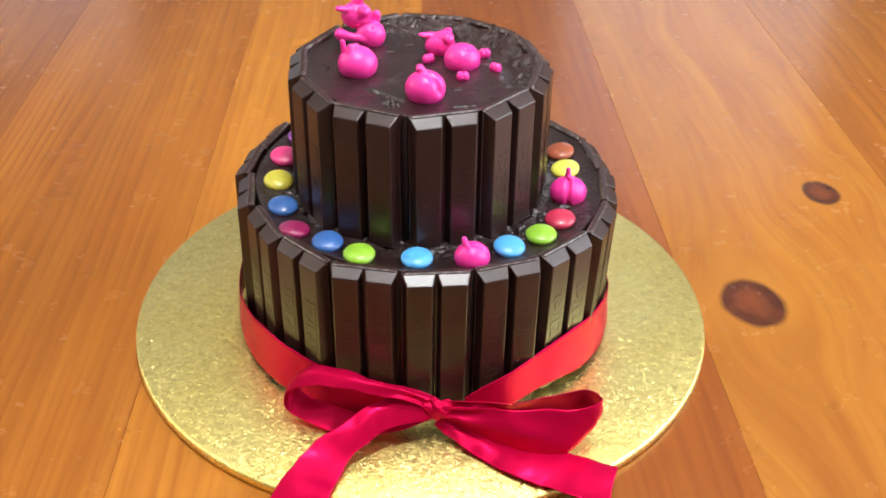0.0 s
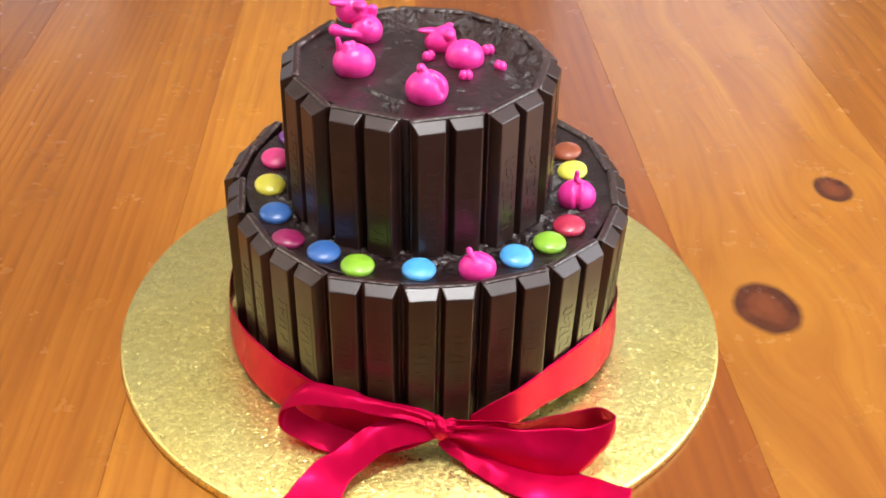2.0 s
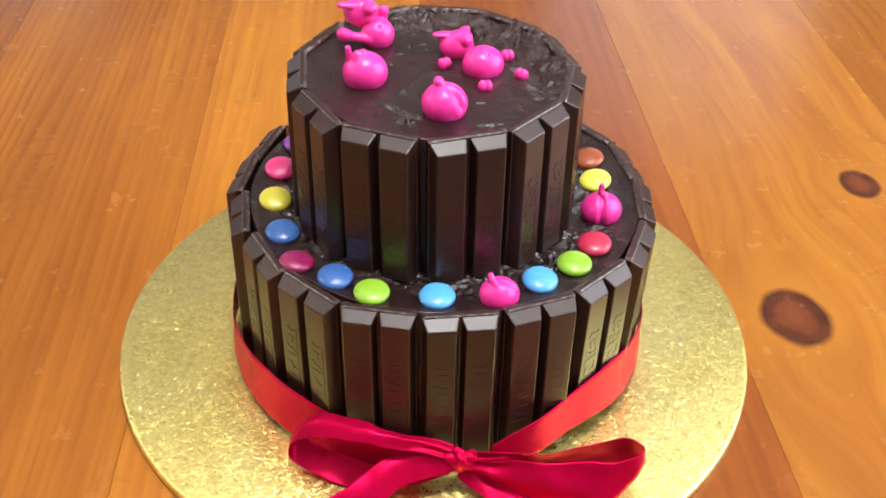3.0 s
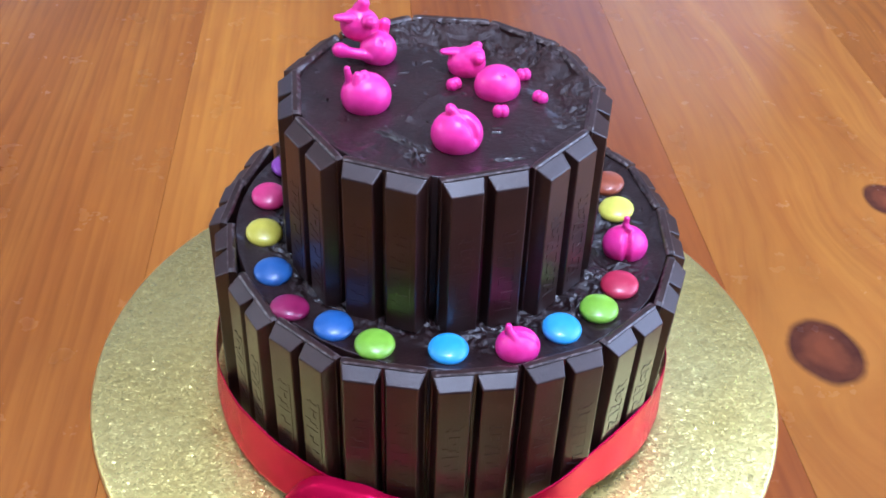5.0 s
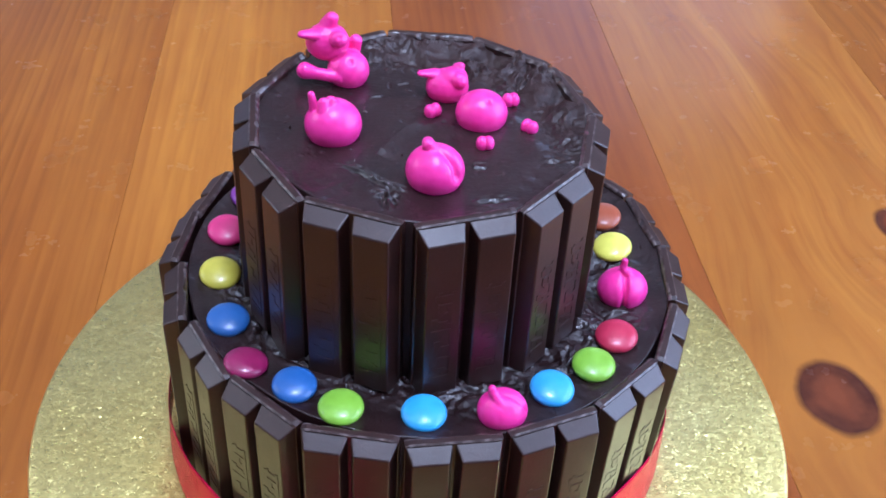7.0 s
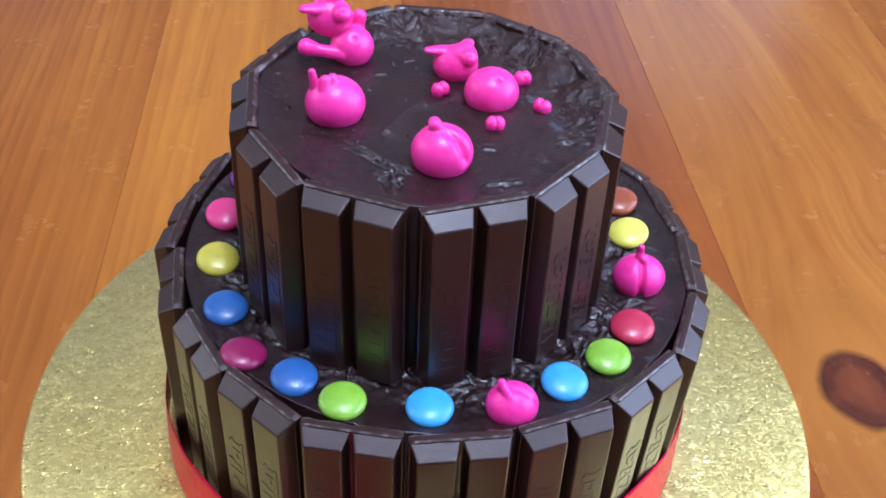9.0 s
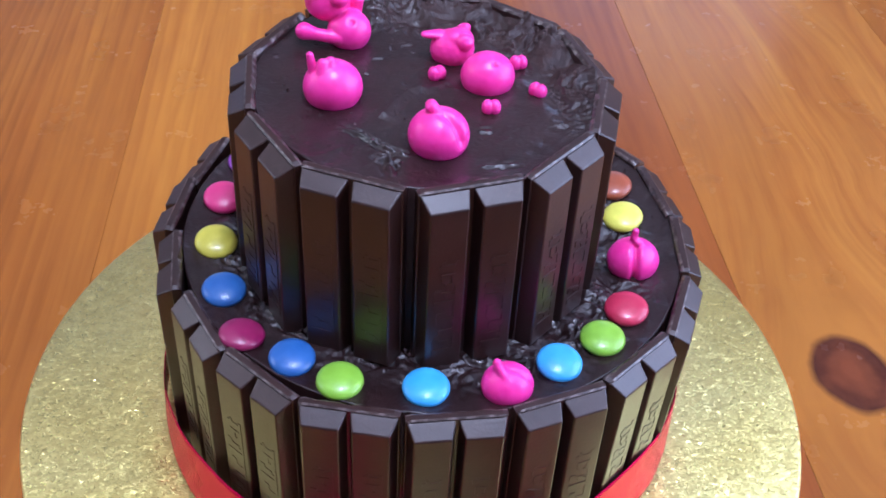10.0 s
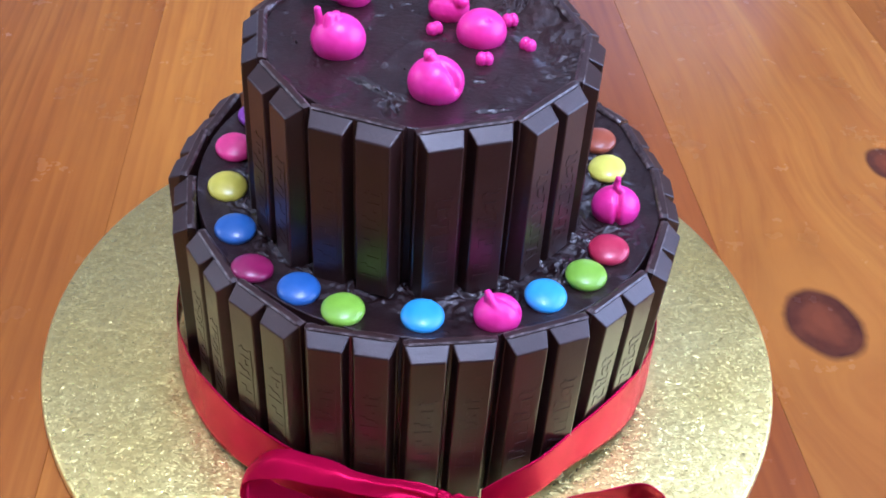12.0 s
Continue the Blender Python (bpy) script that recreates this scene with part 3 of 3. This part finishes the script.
def ring_of_bars(at, rim, foot, wide, deep, bars, label, group):
    """Bars on a ring: each at its angle and distance from the middle, facing its own way, and some with the foot drawn in by so many degrees."""
    length = rim - foot
    dice = random.Random(int(rim * 1e5))
    kinds = []
    for i, (a, r, face, *lean) in enumerate(bars):
        lean = sum(lean)
        r -= length * math.sin(radians(lean))
        x, y = at[0] + r * math.cos(radians(a)), at[1] + r * math.sin(radians(a))
        z = foot + TILT_X * x + TILT_Y * y + dice.uniform(-0.0003, 0.0003)
        m = pose(x, y, z, dice.uniform(-0.4, 0.4) - lean, dice.uniform(-0.4, 0.4), face - 90)
        if len(kinds) < 3:
            kinds.append(bar(length, wide, deep, label, group, dice))
            kinds[-1].matrix_basis = m
        else:
            copy_thing(kinds[i % 3], m)


LOWER_BARS = ((-167.6, 0.0914, -174.2), (-147.8, 0.0910, -152.0), (-128.0, 0.0924, -134.0), (-109.2, 0.0921, -101.5), (-88.9, 0.0900, -86.0), (-67.7, 0.0905, -71.0), (-47.2, 0.0913, -48.5, 2.0),
              (-28.0, 0.0909, -22.3, 2.1), (-6.6, 0.0885, -4.6, 1.6), (14.0, 0.0888, 9.8, 1.0), (34.5, 0.0895, 36.0), (54.5, 0.0905, 55.0), (74.5, 0.0905, 73.0), (94.5, 0.0905, 95.0),
              (114.5, 0.0908, 114.0), (134.5, 0.0912, 136.0), (155.0, 0.0918, 161.0), (173.0, 0.0926, 170.5))
UPPER_BARS = ((-143.6, 0.0578, -150.5), (-113.5, 0.0579, -113.0), (-80.2, 0.0571, -76.0), (-47.8, 0.0559, -44.8), (-14.9, 0.0552, -14.2), (18.8, 0.0550, 16.5), (51.6, 0.0559, 52.0),
              (84.0, 0.0556, 82.0), (117.5, 0.0558, 117.0), (151.3, 0.0560, 150.5), (-176.5, 0.0560, -177.0))
ring_of_bars(LOW_AT, LOW_RIM, BOARD_Z, 0.0318, 0.0052, LOWER_BARS, "chocolate bar of two fingers standing against the lower tier", "bars round the lower tier")
ring_of_bars(TOP_AT, TOP_RIM, ICING_LOW - 0.004, 0.0326, 0.0053, UPPER_BARS, "chocolate bar of two fingers standing against the upper tier", "bars round the upper tier")


# ---------------------------------------------------------------- the ribbon and its bow
def curve(keys, t):
    """A point of a smooth curve through the keys, t from 0 to 1."""
    n = len(keys) - 1
    s = min(t * n, n - 1e-6)
    i = int(s)
    u = s - i
    p = [np.array(keys[max(0, min(n, i + d))], float) for d in (-1, 0, 1, 2)]
    return 0.5 * (2 * p[1] + (p[2] - p[0]) * u + (2 * p[0] - 5 * p[1] + 4 * p[2] - p[3]) * u * u + (3 * p[1] - p[0] - 3 * p[2] + p[3]) * u ** 3)


def strip(name, sections, parent, label="", n=90, across=16, ripple=0.0016, pleat=0.0):
    """A length of ribbon through cross-sections; each is a row of points from one edge to the other."""
    bm = bmesh.new()
    seed = len(sections) * 3.7
    rows = []
    for i in range(n + 1):
        sec = curve(sections, i / n)
        row = []
        for k in range(across + 1):
            q = Vector(curve(sec, k / across))
            q += Vector(noise.noise_vector(q * 55 + Vector((seed, 0, 0)))) * ripple + Vector(noise.noise_vector(q * 140 + Vector((0, seed, 0)))) * ripple * 0.35
            # folds gathered into the knot
            near = math.exp(-((abs(q.x - 0.008) - 0.010) / 0.014) ** 2)
            q += Vector((0, -0.8, 0.6)) * pleat * near * math.sin(2 * math.pi * (1.6 * k / across + 0.1 * seed) + 40 * (q.x - 0.008))
            row.append(bm.verts.new(q))
        rows.append(row)
    for a, b in zip(rows, rows[1:]):
        for k in range(across):
            bm.faces.new((a[k], a[k + 1], b[k + 1], b[k]))
    ob = part(name, bm, SATIN, parent, label, True)
    thick = ob.modifiers.new("thickness", "SOLIDIFY")
    thick.thickness, thick.offset = 0.0004, 0
    return ob


ribbon = tagged(empty("ribbon"), "shiny red satin ribbon tied in a bow round the cake", "ribbon")


# round the band, from the knot and back to it: degrees, upper edge, lower edge, and how far the lower edge stands out
BAND = ((0, 0.0255, 0.0150, 0.0), (10, 0.0285, 0.0090, 0.0), (31, 0.0338, 0.0080, 0.001), (39, 0.0352, 0.0082, 0.0018), (50, 0.0358, 0.0082, 0.0020), (62, 0.0335, 0.0080, 0.0016), (74, 0.0305, 0.0092, 0.0016), (100, 0.0310, 0.0080, 0.002),
        (180, 0.0340, 0.0080, 0.002), (255, 0.0260, 0.0080, 0.001), (270, 0.0270, 0.0090, 0.001), (280, 0.0335, 0.0085, 0.001), (288, 0.0368, 0.0085, 0.001), (298, 0.0386, 0.0092, 0.001), (308, 0.0402, 0.0112, 0.001), (316, 0.0396, 0.0138, 0.001), (324, 0.0374, 0.0150, 0.001), (340, 0.0335, 0.0140, 0.001), (348, 0.0255, 0.0150, 0.001))


def band():
    """The ribbon round the foot of the bars, narrowing to the knot."""
    sections = []
    for k in range(61):
        s = 348 * k / 60
        a = radians(-93 - s)
        top, low, flare = (float(np.interp(s, [b[0] for b in BAND], [b[i] for b in BAND])) for i in (1, 2, 3))
        r = float(np.interp(s, (0, 200, 250, 265, 280, 290, 325, 338), (0.1042, 0.1042, 0.1005, 0.0982, 0.0985, 0.0994, 0.0996, 0.1042))) + 0.0012 * max(0.0, 1 - min(s, 348 - s) / 20)
        row = []
        for f in (0, 0.5, 1):
            rr = r + flare * f ** 1.4
            row.append((LOW_AT[0] + rr * math.cos(a), LOW_AT[1] + rr * math.sin(a), top + (low - top) * f))
        sections.append(row)
    return strip("band", sections, ribbon, "", 300, 10, 0.0004)


band()
strip("loop", (
    ((0.004, -0.1050, 0.0275), (0.004, -0.1080, 0.0255), (0.004, -0.1090, 0.0225)),
    ((-0.0150, -0.1060, 0.0360), (-0.0150, -0.1095, 0.0368), (-0.0145, -0.1120, 0.0330)),
    ((-0.0330, -0.1010, 0.0392), (-0.0335, -0.1055, 0.0400), (-0.0340, -0.1100, 0.0362)),
    ((-0.0490, -0.0930, 0.0378), (-0.0510, -0.0985, 0.0384), (-0.0525, -0.1035, 0.0338)),
    ((-0.0600, -0.0900, 0.0300), (-0.0640, -0.0940, 0.0270), (-0.0655, -0.0985, 0.0225)),
    ((-0.0600, -0.0890, 0.0185), (-0.0635, -0.0935, 0.0145), (-0.0640, -0.0985, 0.0105)),
    ((-0.0470, -0.0950, 0.0140), (-0.0455, -0.1010, 0.0105), (-0.0440, -0.1075, 0.0080)),
    ((-0.0290, -0.1030, 0.0150), (-0.0290, -0.1065, 0.0110), (-0.0290, -0.1105, 0.0082)),
    ((-0.0130, -0.1060, 0.0185), (-0.0130, -0.1085, 0.0145), (-0.0130, -0.1115, 0.0105)),
    ((0.004, -0.1070, 0.0220), (0.004, -0.1090, 0.0195), (0.004, -0.1095, 0.0165)),
), ribbon, pleat=0.0010)
strip("loop", (
    ((0.012, -0.1065, 0.0270), (0.012, -0.1075, 0.0230), (0.012, -0.1075, 0.0190)),
    ((0.0400, -0.1115, 0.0285), (0.0405, -0.1095, 0.0230), (0.0410, -0.1080, 0.0130)),
    ((0.0620, -0.1105, 0.0318), (0.0625, -0.1085, 0.0230), (0.0630, -0.1075, 0.0110)),
    ((0.0765, -0.1098, 0.0350), (0.0775, -0.1085, 0.0240), (0.0760, -0.1075, 0.0110)),
    ((0.0850, -0.1150, 0.0345), (0.0855, -0.1135, 0.0230), (0.0815, -0.1115, 0.0110)),
    ((0.0760, -0.1200, 0.0330), (0.0775, -0.1235, 0.0200), (0.0705, -0.1240, 0.0105)),
    ((0.0570, -0.1185, 0.0315), (0.0570, -0.1245, 0.0200), (0.0550, -0.1255, 0.0100)),
    ((0.0390, -0.1175, 0.0290), (0.0395, -0.1215, 0.0200), (0.0395, -0.1210, 0.0105)),
    ((0.012, -0.1090, 0.0245), (0.012, -0.1100, 0.0205), (0.012, -0.1090, 0.0160)),
), ribbon, pleat=0.0016)
strip("tail", (
    ((0.006, -0.1060, 0.0260), (0.006, -0.1090, 0.0235), (0.006, -0.1105, 0.0185)),
    ((-0.0137, -0.1075, 0.0280), (-0.0130, -0.1120, 0.0255), (-0.0110, -0.1160, 0.0185)),
    ((-0.0285, -0.1130, 0.0260), (-0.0275, -0.1180, 0.0225), (-0.0250, -0.1232, 0.0145)),
    ((-0.0440, -0.1225, 0.0205), (-0.0405, -0.1275, 0.0165), (-0.0350, -0.1335, 0.0105)),
    ((-0.0560, -0.1320, 0.0155), (-0.0500, -0.1370, 0.0130), (-0.0400, -0.1440, 0.0085)),
    ((-0.0665, -0.1500, 0.0115), (-0.0560, -0.1530, 0.0110), (-0.0420, -0.1560, 0.0080)),
    ((-0.0730, -0.1750, 0.0090), (-0.0600, -0.1770, 0.0085), (-0.0460, -0.1780, 0.0060)),
    ((-0.0760, -0.2000, 0.0030), (-0.0630, -0.2010, 0.0030), (-0.0500, -0.2010, 0.0020)),
), ribbon)
strip("tail", (
    ((0.010, -0.1050, 0.0190), (0.008, -0.1075, 0.0165), (0.006, -0.1090, 0.0130)),
    ((0.0240, -0.1110, 0.0125), (0.0200, -0.1155, 0.0125), (0.0165, -0.1190, 0.0100)),
    ((0.0430, -0.1180, 0.0100), (0.0370, -0.1255, 0.0115), (0.0300, -0.1300, 0.0085)),
    ((0.0690, -0.1265, 0.0095), (0.0600, -0.1360, 0.0110), (0.0470, -0.1415, 0.0085)),
    ((0.0910, -0.1362, 0.0100), (0.0880, -0.1460, 0.0105), (0.0840, -0.1585, 0.0085)),
), ribbon)


def knot():
    bm = bmesh.new()
    bmesh.ops.create_uvsphere(bm, u_segments=64, v_segments=40, radius=1.0)
    for v in bm.verts:
        p = v.co.copy()
        fold = 0.16 * math.sin(p.x * 7 + 4.5 * p.z) + 0.30 * noise.noise(p * 2.1) + 0.10 * noise.noise(p * 6)
        v.co = Vector((0.0080 + p.x * 0.0080 * (1 + fold), -0.1078 + p.y * 0.0040 * (1 + 0.6 * fold), 0.0222 + p.z * 0.0054 * (1 + fold) - 0.0022 * p.x))
    return part("knot", bm, SATIN, ribbon, "", True)


knot()

# ---------------------------------------------------------------- candies on the lower tier
# both yellows are one shell colour, with shade and light put into them
COLOURS = {
    "pink": (0.60, 0.030, 0.17), "yellow": (0.55, 0.49, 0.040), "blue": (0.030, 0.105, 0.33), "magenta": (0.225, 0.004, 0.065), "green": (0.225, 0.43, 0.022),
    "light blue": (0.070, 0.32, 0.64), "red": (0.42, 0.016, 0.055), "lit yellow": (0.72, 0.68, 0.075), "brown": (0.28, 0.060, 0.018), "purple": (0.18, 0.03, 0.25),
}
SHELLS = {k: shell("candy_shell_" + k.replace(" ", "_"), c) for k, c in COLOURS.items()}


def candy(colour, x, y, lean, turn, size=1.0):
    bm = bmesh.new()
    bmesh.ops.create_uvsphere(bm, u_segments=48, v_segments=28, radius=1.0)
    for v in bm.verts:
        v.co = Vector((v.co.x * 0.0076, v.co.y * 0.0076, math.copysign(abs(v.co.z) ** 0.92, v.co.z) * 0.0031))
    ob = finish("candy", bm, SHELLS[colour], None, "", True)
    ob.matrix_basis = pose(x, y, ICING_LOW + TILT_X * x + TILT_Y * y + 0.0023, lean, 0, turn) @ Matrix.Scale(size, 4)
    return tagged(ob, f"{colour} sugar-shelled chocolate candy pressed into the icing", "candy", "candies on the lower tier")


for colour, x, y, lean, turn in (
    ("purple", -0.0665, 0.0400, 4, 40), ("pink", -0.0735, 0.0172, 12, 20), ("yellow", -0.0740, -0.0085, 11, 25), ("blue", -0.0690, -0.0338, 6, 30),
    ("magenta", -0.0613, -0.0554, 9, 130), ("blue", -0.0446, -0.0660, 5, 20), ("green", -0.0292, -0.0762, 2, 0), ("light blue", -0.0021, -0.0792, 3, 0),
    ("light blue", 0.0417, -0.0688, 7, 20), ("green", 0.0578, -0.0578, 3, -20), ("red", 0.0685, -0.0436, 6, -40), ("lit yellow", 0.0763, 0.0068, 10, -60),
    ("brown", 0.0757, 0.0262, 9, -60),
):
    candy(colour, x, y, lean, turn)


# ---------------------------------------------------------------- figures of sugar paste
def ball(bm, at, radii, turn=(0, 0, 0), squeeze=None):
    made = bmesh.ops.create_icosphere(bm, subdivisions=5 if squeeze else 3, radius=1.0)["verts"]
    m = pose(*at, *turn) @ Matrix.Diagonal((*radii, 1))
    for v in made:
        if squeeze:
            v.co = squeeze(v.co)
        v.co = m @ v.co


def rod(bm, a, b, ra, rb, flat=1.0, n=9):
    """A tapering roll of paste from a to b, with rounded ends."""
    for k in range(n):
        u = k / (n - 1)
        r = ra + (rb - ra) * u
        ball(bm, [a[i] + (b[i] - a[i]) * u for i in range(3)], (r, r, r * flat))


def dimples(*pressed):
    """Dents in a ball: each a direction, a breadth in radians and a depth."""
    ways = [(Vector(w).normalized(), wide, deep) for w, wide, deep in pressed]

    def f(p):
        return p * (1 - sum(deep * math.exp(-(p.normalized().angle(w) / wide) ** 2) for w, wide, deep in ways))
    return f


def cleft(axis_turn, depth, wide, floor):
    """A groove over a ball, in the plane x = 0 after a turn."""
    t = Matrix.Rotation(radians(axis_turn), 3, "Z")

    def f(p):
        q = t @ p
        side = max(0.0, min(1.0, -q.y * 0.9 + 0.35 * q.z + 0.25)) * max(0.0, min(1.0, (q.z - floor) * 3.0))
        return p * (1 - depth * math.exp(-(q.x / wide) ** 2) * side)
    return f


def figure(name, build, at, label, voxel=0.0004, smooth=6):
    bm = bmesh.new()
    build(bm)
    ob = finish(name, bm, PINK, None, "", True)
    ob.matrix_basis = pose(*at)
    fuse = ob.modifiers.new("fuse", "REMESH")
    fuse.mode, fuse.voxel_size, fuse.use_smooth_shade = "VOXEL", voxel, True
    soft = ob.modifiers.new("soften", "SMOOTH")
    soft.factor, soft.iterations = 0.5, smooth
    return tagged(ob, label, "pig figure")


def lying_pig(bm):
    # belly with a navel, head behind it, snout, two ears, one arm up and one leg stretched out
    ball(bm, (0.0026, -0.0012, 0.0042), (0.0076, 0.0074, 0.0074), (0, 0, 0), dimples(((0.15, -0.62, 0.77), 0.13, 0.16)))
    ball(bm, (-0.0048, 0.0036, 0.0130), (0.0079, 0.0070, 0.0070))
    ball(bm, (-0.0004, -0.0020, 0.0170), (0.0034, 0.0032, 0.0032), (0, 0, 0), dimples(((0.05, -0.80, 0.60), 0.24, 0.16), ((0.55, -0.65, 0.52), 0.20, 0.12)))
    rod(bm, (-0.0085, 0.0010, 0.0172), (-0.0132, -0.0004, 0.0180), 0.0030, 0.0020, 0.65)
    rod(bm, (-0.0044, 0.0044, 0.0190), (-0.0030, 0.0038, 0.0222), 0.0033, 0.0025, 0.9)
    rod(bm, (0.0044, 0.0046, 0.0070), (0.0054, 0.0046, 0.0128), 0.0024, 0.0024)
    rod(bm, (-0.0005, -0.0062, 0.0040), (-0.0090, -0.0052, 0.0050), 0.0024, 0.0022)
    rod(bm, (-0.0090, -0.0052, 0.0050), (-0.0128, -0.0046, 0.0058), 0.0022, 0.0031)


def rump(size, turn, tail, depth=0.15, floor=-1.0, broad=1.0, wide=0.10):
    def build(bm):
        ball(bm, (0, 0, 0.42 * size), (size * broad, size * 0.96, size * 0.90), (0, 0, 0), cleft(turn, depth, wide, floor))
        tail(bm, size)
    return build


def curl_tail(bm, s):
    for k in range(5):
        ball(bm, ((-0.10 - 0.04 * k) * s, 0.10 * s, (1.10 + 0.085 * k) * s), ((0.30 - 0.022 * k) * s, 0.25 * s, 0.20 * s))
    ball(bm, (-0.30 * s, 0.02 * s, 1.42 * s), (0.17 * s, 0.16 * s, 0.14 * s))


def upright_tail(bm, s):
    ball(bm, (-0.04 * s, 0.12 * s, 1.20 * s), (0.24 * s, 0.20 * s, 0.30 * s))
    ball(bm, (0.06 * s, -0.02 * s, 1.34 * s), (0.23 * s, 0.18 * s, 0.16 * s), (0, 28, 0))
    ball(bm, (-0.08 * s, 0.10 * s, 1.52 * s), (0.17 * s, 0.16 * s, 0.16 * s))
    for k in range(4):
        ball(bm, (-0.06 * s, 0.12 * s, (1.60 + 0.07 * k) * s), (0.145 * s, 0.14 * s, 0.14 * s))


def eared_tail(bm, s):
    rod(bm, (-0.60 * s, -0.06 * s, 0.85 * s), (-0.72 * s, -0.02 * s, 1.60 * s), 0.19 * s, 0.13 * s)
    rod(bm, (-0.34 * s, -0.34 * s, 0.95 * s), (-0.30 * s, -0.14 * s, 1.34 * s), 0.22 * s, 0.20 * s)
    rod(bm, (-0.12 * s, -0.20 * s, 1.06 * s), (-0.06 * s, -0.02 * s, 1.34 * s), 0.22 * s, 0.20 * s)
    rod(bm, (-0.02 * s, 0.02 * s, 1.14 * s), (0.42 * s, 0.20 * s, 0.98 * s), 0.26 * s, 0.20 * s)


def looped_tail(bm, s):
    # a stub that leans back, with its end looped forward over the body
    rod(bm, (-0.34 * s, 0.02 * s, 1.02 * s), (-0.48 * s, 0.10 * s, 1.56 * s), 0.25 * s, 0.18 * s)
    rod(bm, (-0.46 * s, 0.02 * s, 1.46 * s), (-0.16 * s, -0.34 * s, 1.10 * s), 0.16 * s, 0.19 * s)
    rod(bm, (-0.16 * s, -0.34 * s, 1.10 * s), (-0.36 * s, -0.52 * s, 0.88 * s), 0.18 * s, 0.14 * s)


def belly(bm):
    ball(bm, (0, 0, 0.0028), (0.0091, 0.0088, 0.0080), (0, 0, 0), dimples(((0.20, -0.46, 0.86), 0.085, 0.15)))


def peeping_head(bm):
    ball(bm, (0.0004, 0, 0.0030), (0.0078, 0.0070, 0.0068))
    ball(bm, (0.0024, -0.0006, 0.0072), (0.0052, 0.0048, 0.0036))
    ball(bm, (0.0044, -0.0042, 0.0078), (0.0030, 0.0030, 0.0030), (0, 0, 0), dimples(((0.10, -0.78, 0.62), 0.20, 0.16), ((0.55, -0.65, 0.52), 0.20, 0.14)))
    rod(bm, (-0.0040, 0.0006, 0.0080), (-0.0088, -0.0004, 0.0086), 0.0027, 0.0018, 0.6)
    rod(bm, (0.0040, 0.0016, 0.0094), (0.0050, 0.0012, 0.0104), 0.0022, 0.0016)


def trotter(bm):
    ball(bm, (-0.0011, 0, 0.0012), (0.0021, 0.0025, 0.0028))
    ball(bm, (0.0011, 0, 0.0012), (0.0021, 0.0025, 0.0028))


def on_top(x, y):
    return (x, y, ICING_TOP + TILT_X * x + TILT_Y * y)


def on_low(x, y):
    return (x, y, ICING_LOW + TILT_X * x + TILT_Y * y)


figure("sugar_pig", lying_pig, on_top(-0.0285, 0.0288), "hot pink sugar paste pig sitting back in the icing", 0.0003, 5)
figure("sugar_pig", rump(0.0097, 150, eared_tail, 0.05), on_top(-0.0310, -0.0080), "hot pink sugar paste pig bottom with a stubby upright tail", 0.0003, 3)
figure("sugar_pig", rump(0.0096, -48, curl_tail, 0.20, -0.2, 1.0, 0.17), on_top(0.0018, -0.0345), "hot pink sugar paste pig bottom with a curled tail", 0.0003, 3)
figure("sugar_pig", peeping_head, on_top(0.0090, 0.0188), "hot pink sugar paste pig peeping out of the icing", 0.0003, 6)
figure("sugar_pig", belly, on_top(0.0202, 0.0018), "round hot pink sugar paste belly with a navel", 0.00028, 2)
for x, y, turn in ((0.0035, 0.0051, 30), (0.0200, -0.0150, 0), (0.0364, -0.0048, -40), (0.0318, 0.0128, 10)):
    ob = figure("sugar_trotter", trotter, on_top(x, y), "tiny hot pink sugar paste trotter sticking out of the icing", 0.0002, 2)
    tagged(ob, category="trotter", group="trotters round the belly")
    ob.rotation_euler.z = radians(turn)
figure("sugar_pig", rump(0.0090, 6, upright_tail, 0.26, -1.0, 1.05, 0.12), on_low(0.0750, -0.0195), "hot pink sugar paste pig bottom with an upright tail")
figure("sugar_pig", rump(0.0080, -72, looped_tail, 0.13, -0.1, 1.05, 0.11), on_low(0.0236, -0.0792), "small hot pink sugar paste pig bottom on the lower tier")


# ---------------------------------------------------------------- crumbs of chocolate on the icing
def crumbs():
    dice = random.Random(11)
    bm = bmesh.new()
    for k in range(46):
        a = dice.uniform(0, 2 * math.pi)
        if k < 26:
            r = dice.uniform(0.02, 0.056)
            x, y = r * math.cos(a), r * math.sin(a)
            z = ICING_TOP + TILT_X * x + TILT_Y * y
        else:
            r = dice.uniform(0.068, 0.089)
            x, y = LOW_AT[0] + r * math.cos(a), LOW_AT[1] + r * math.sin(a)
            z = ICING_LOW + TILT_X * x + TILT_Y * y
        size = dice.uniform(0.00025, 0.0007)
        made = bmesh.ops.create_icosphere(bm, subdivisions=1, radius=1.0)["verts"]
        m = pose(x, y, z + size * 0.3, dice.uniform(0, 90), dice.uniform(0, 90), dice.uniform(0, 90)) @ Matrix.Diagonal((size * 1.7, size, size * 0.7, 1))
        for v in made:
            v.co = m @ (v.co * dice.uniform(0.8, 1.15))
    return tagged(finish("chocolate_crumbs", bm, CHOCOLATE), "tiny dark chocolate crumbs scattered over the icing", "crumbs", kind="stuff")


crumbs()
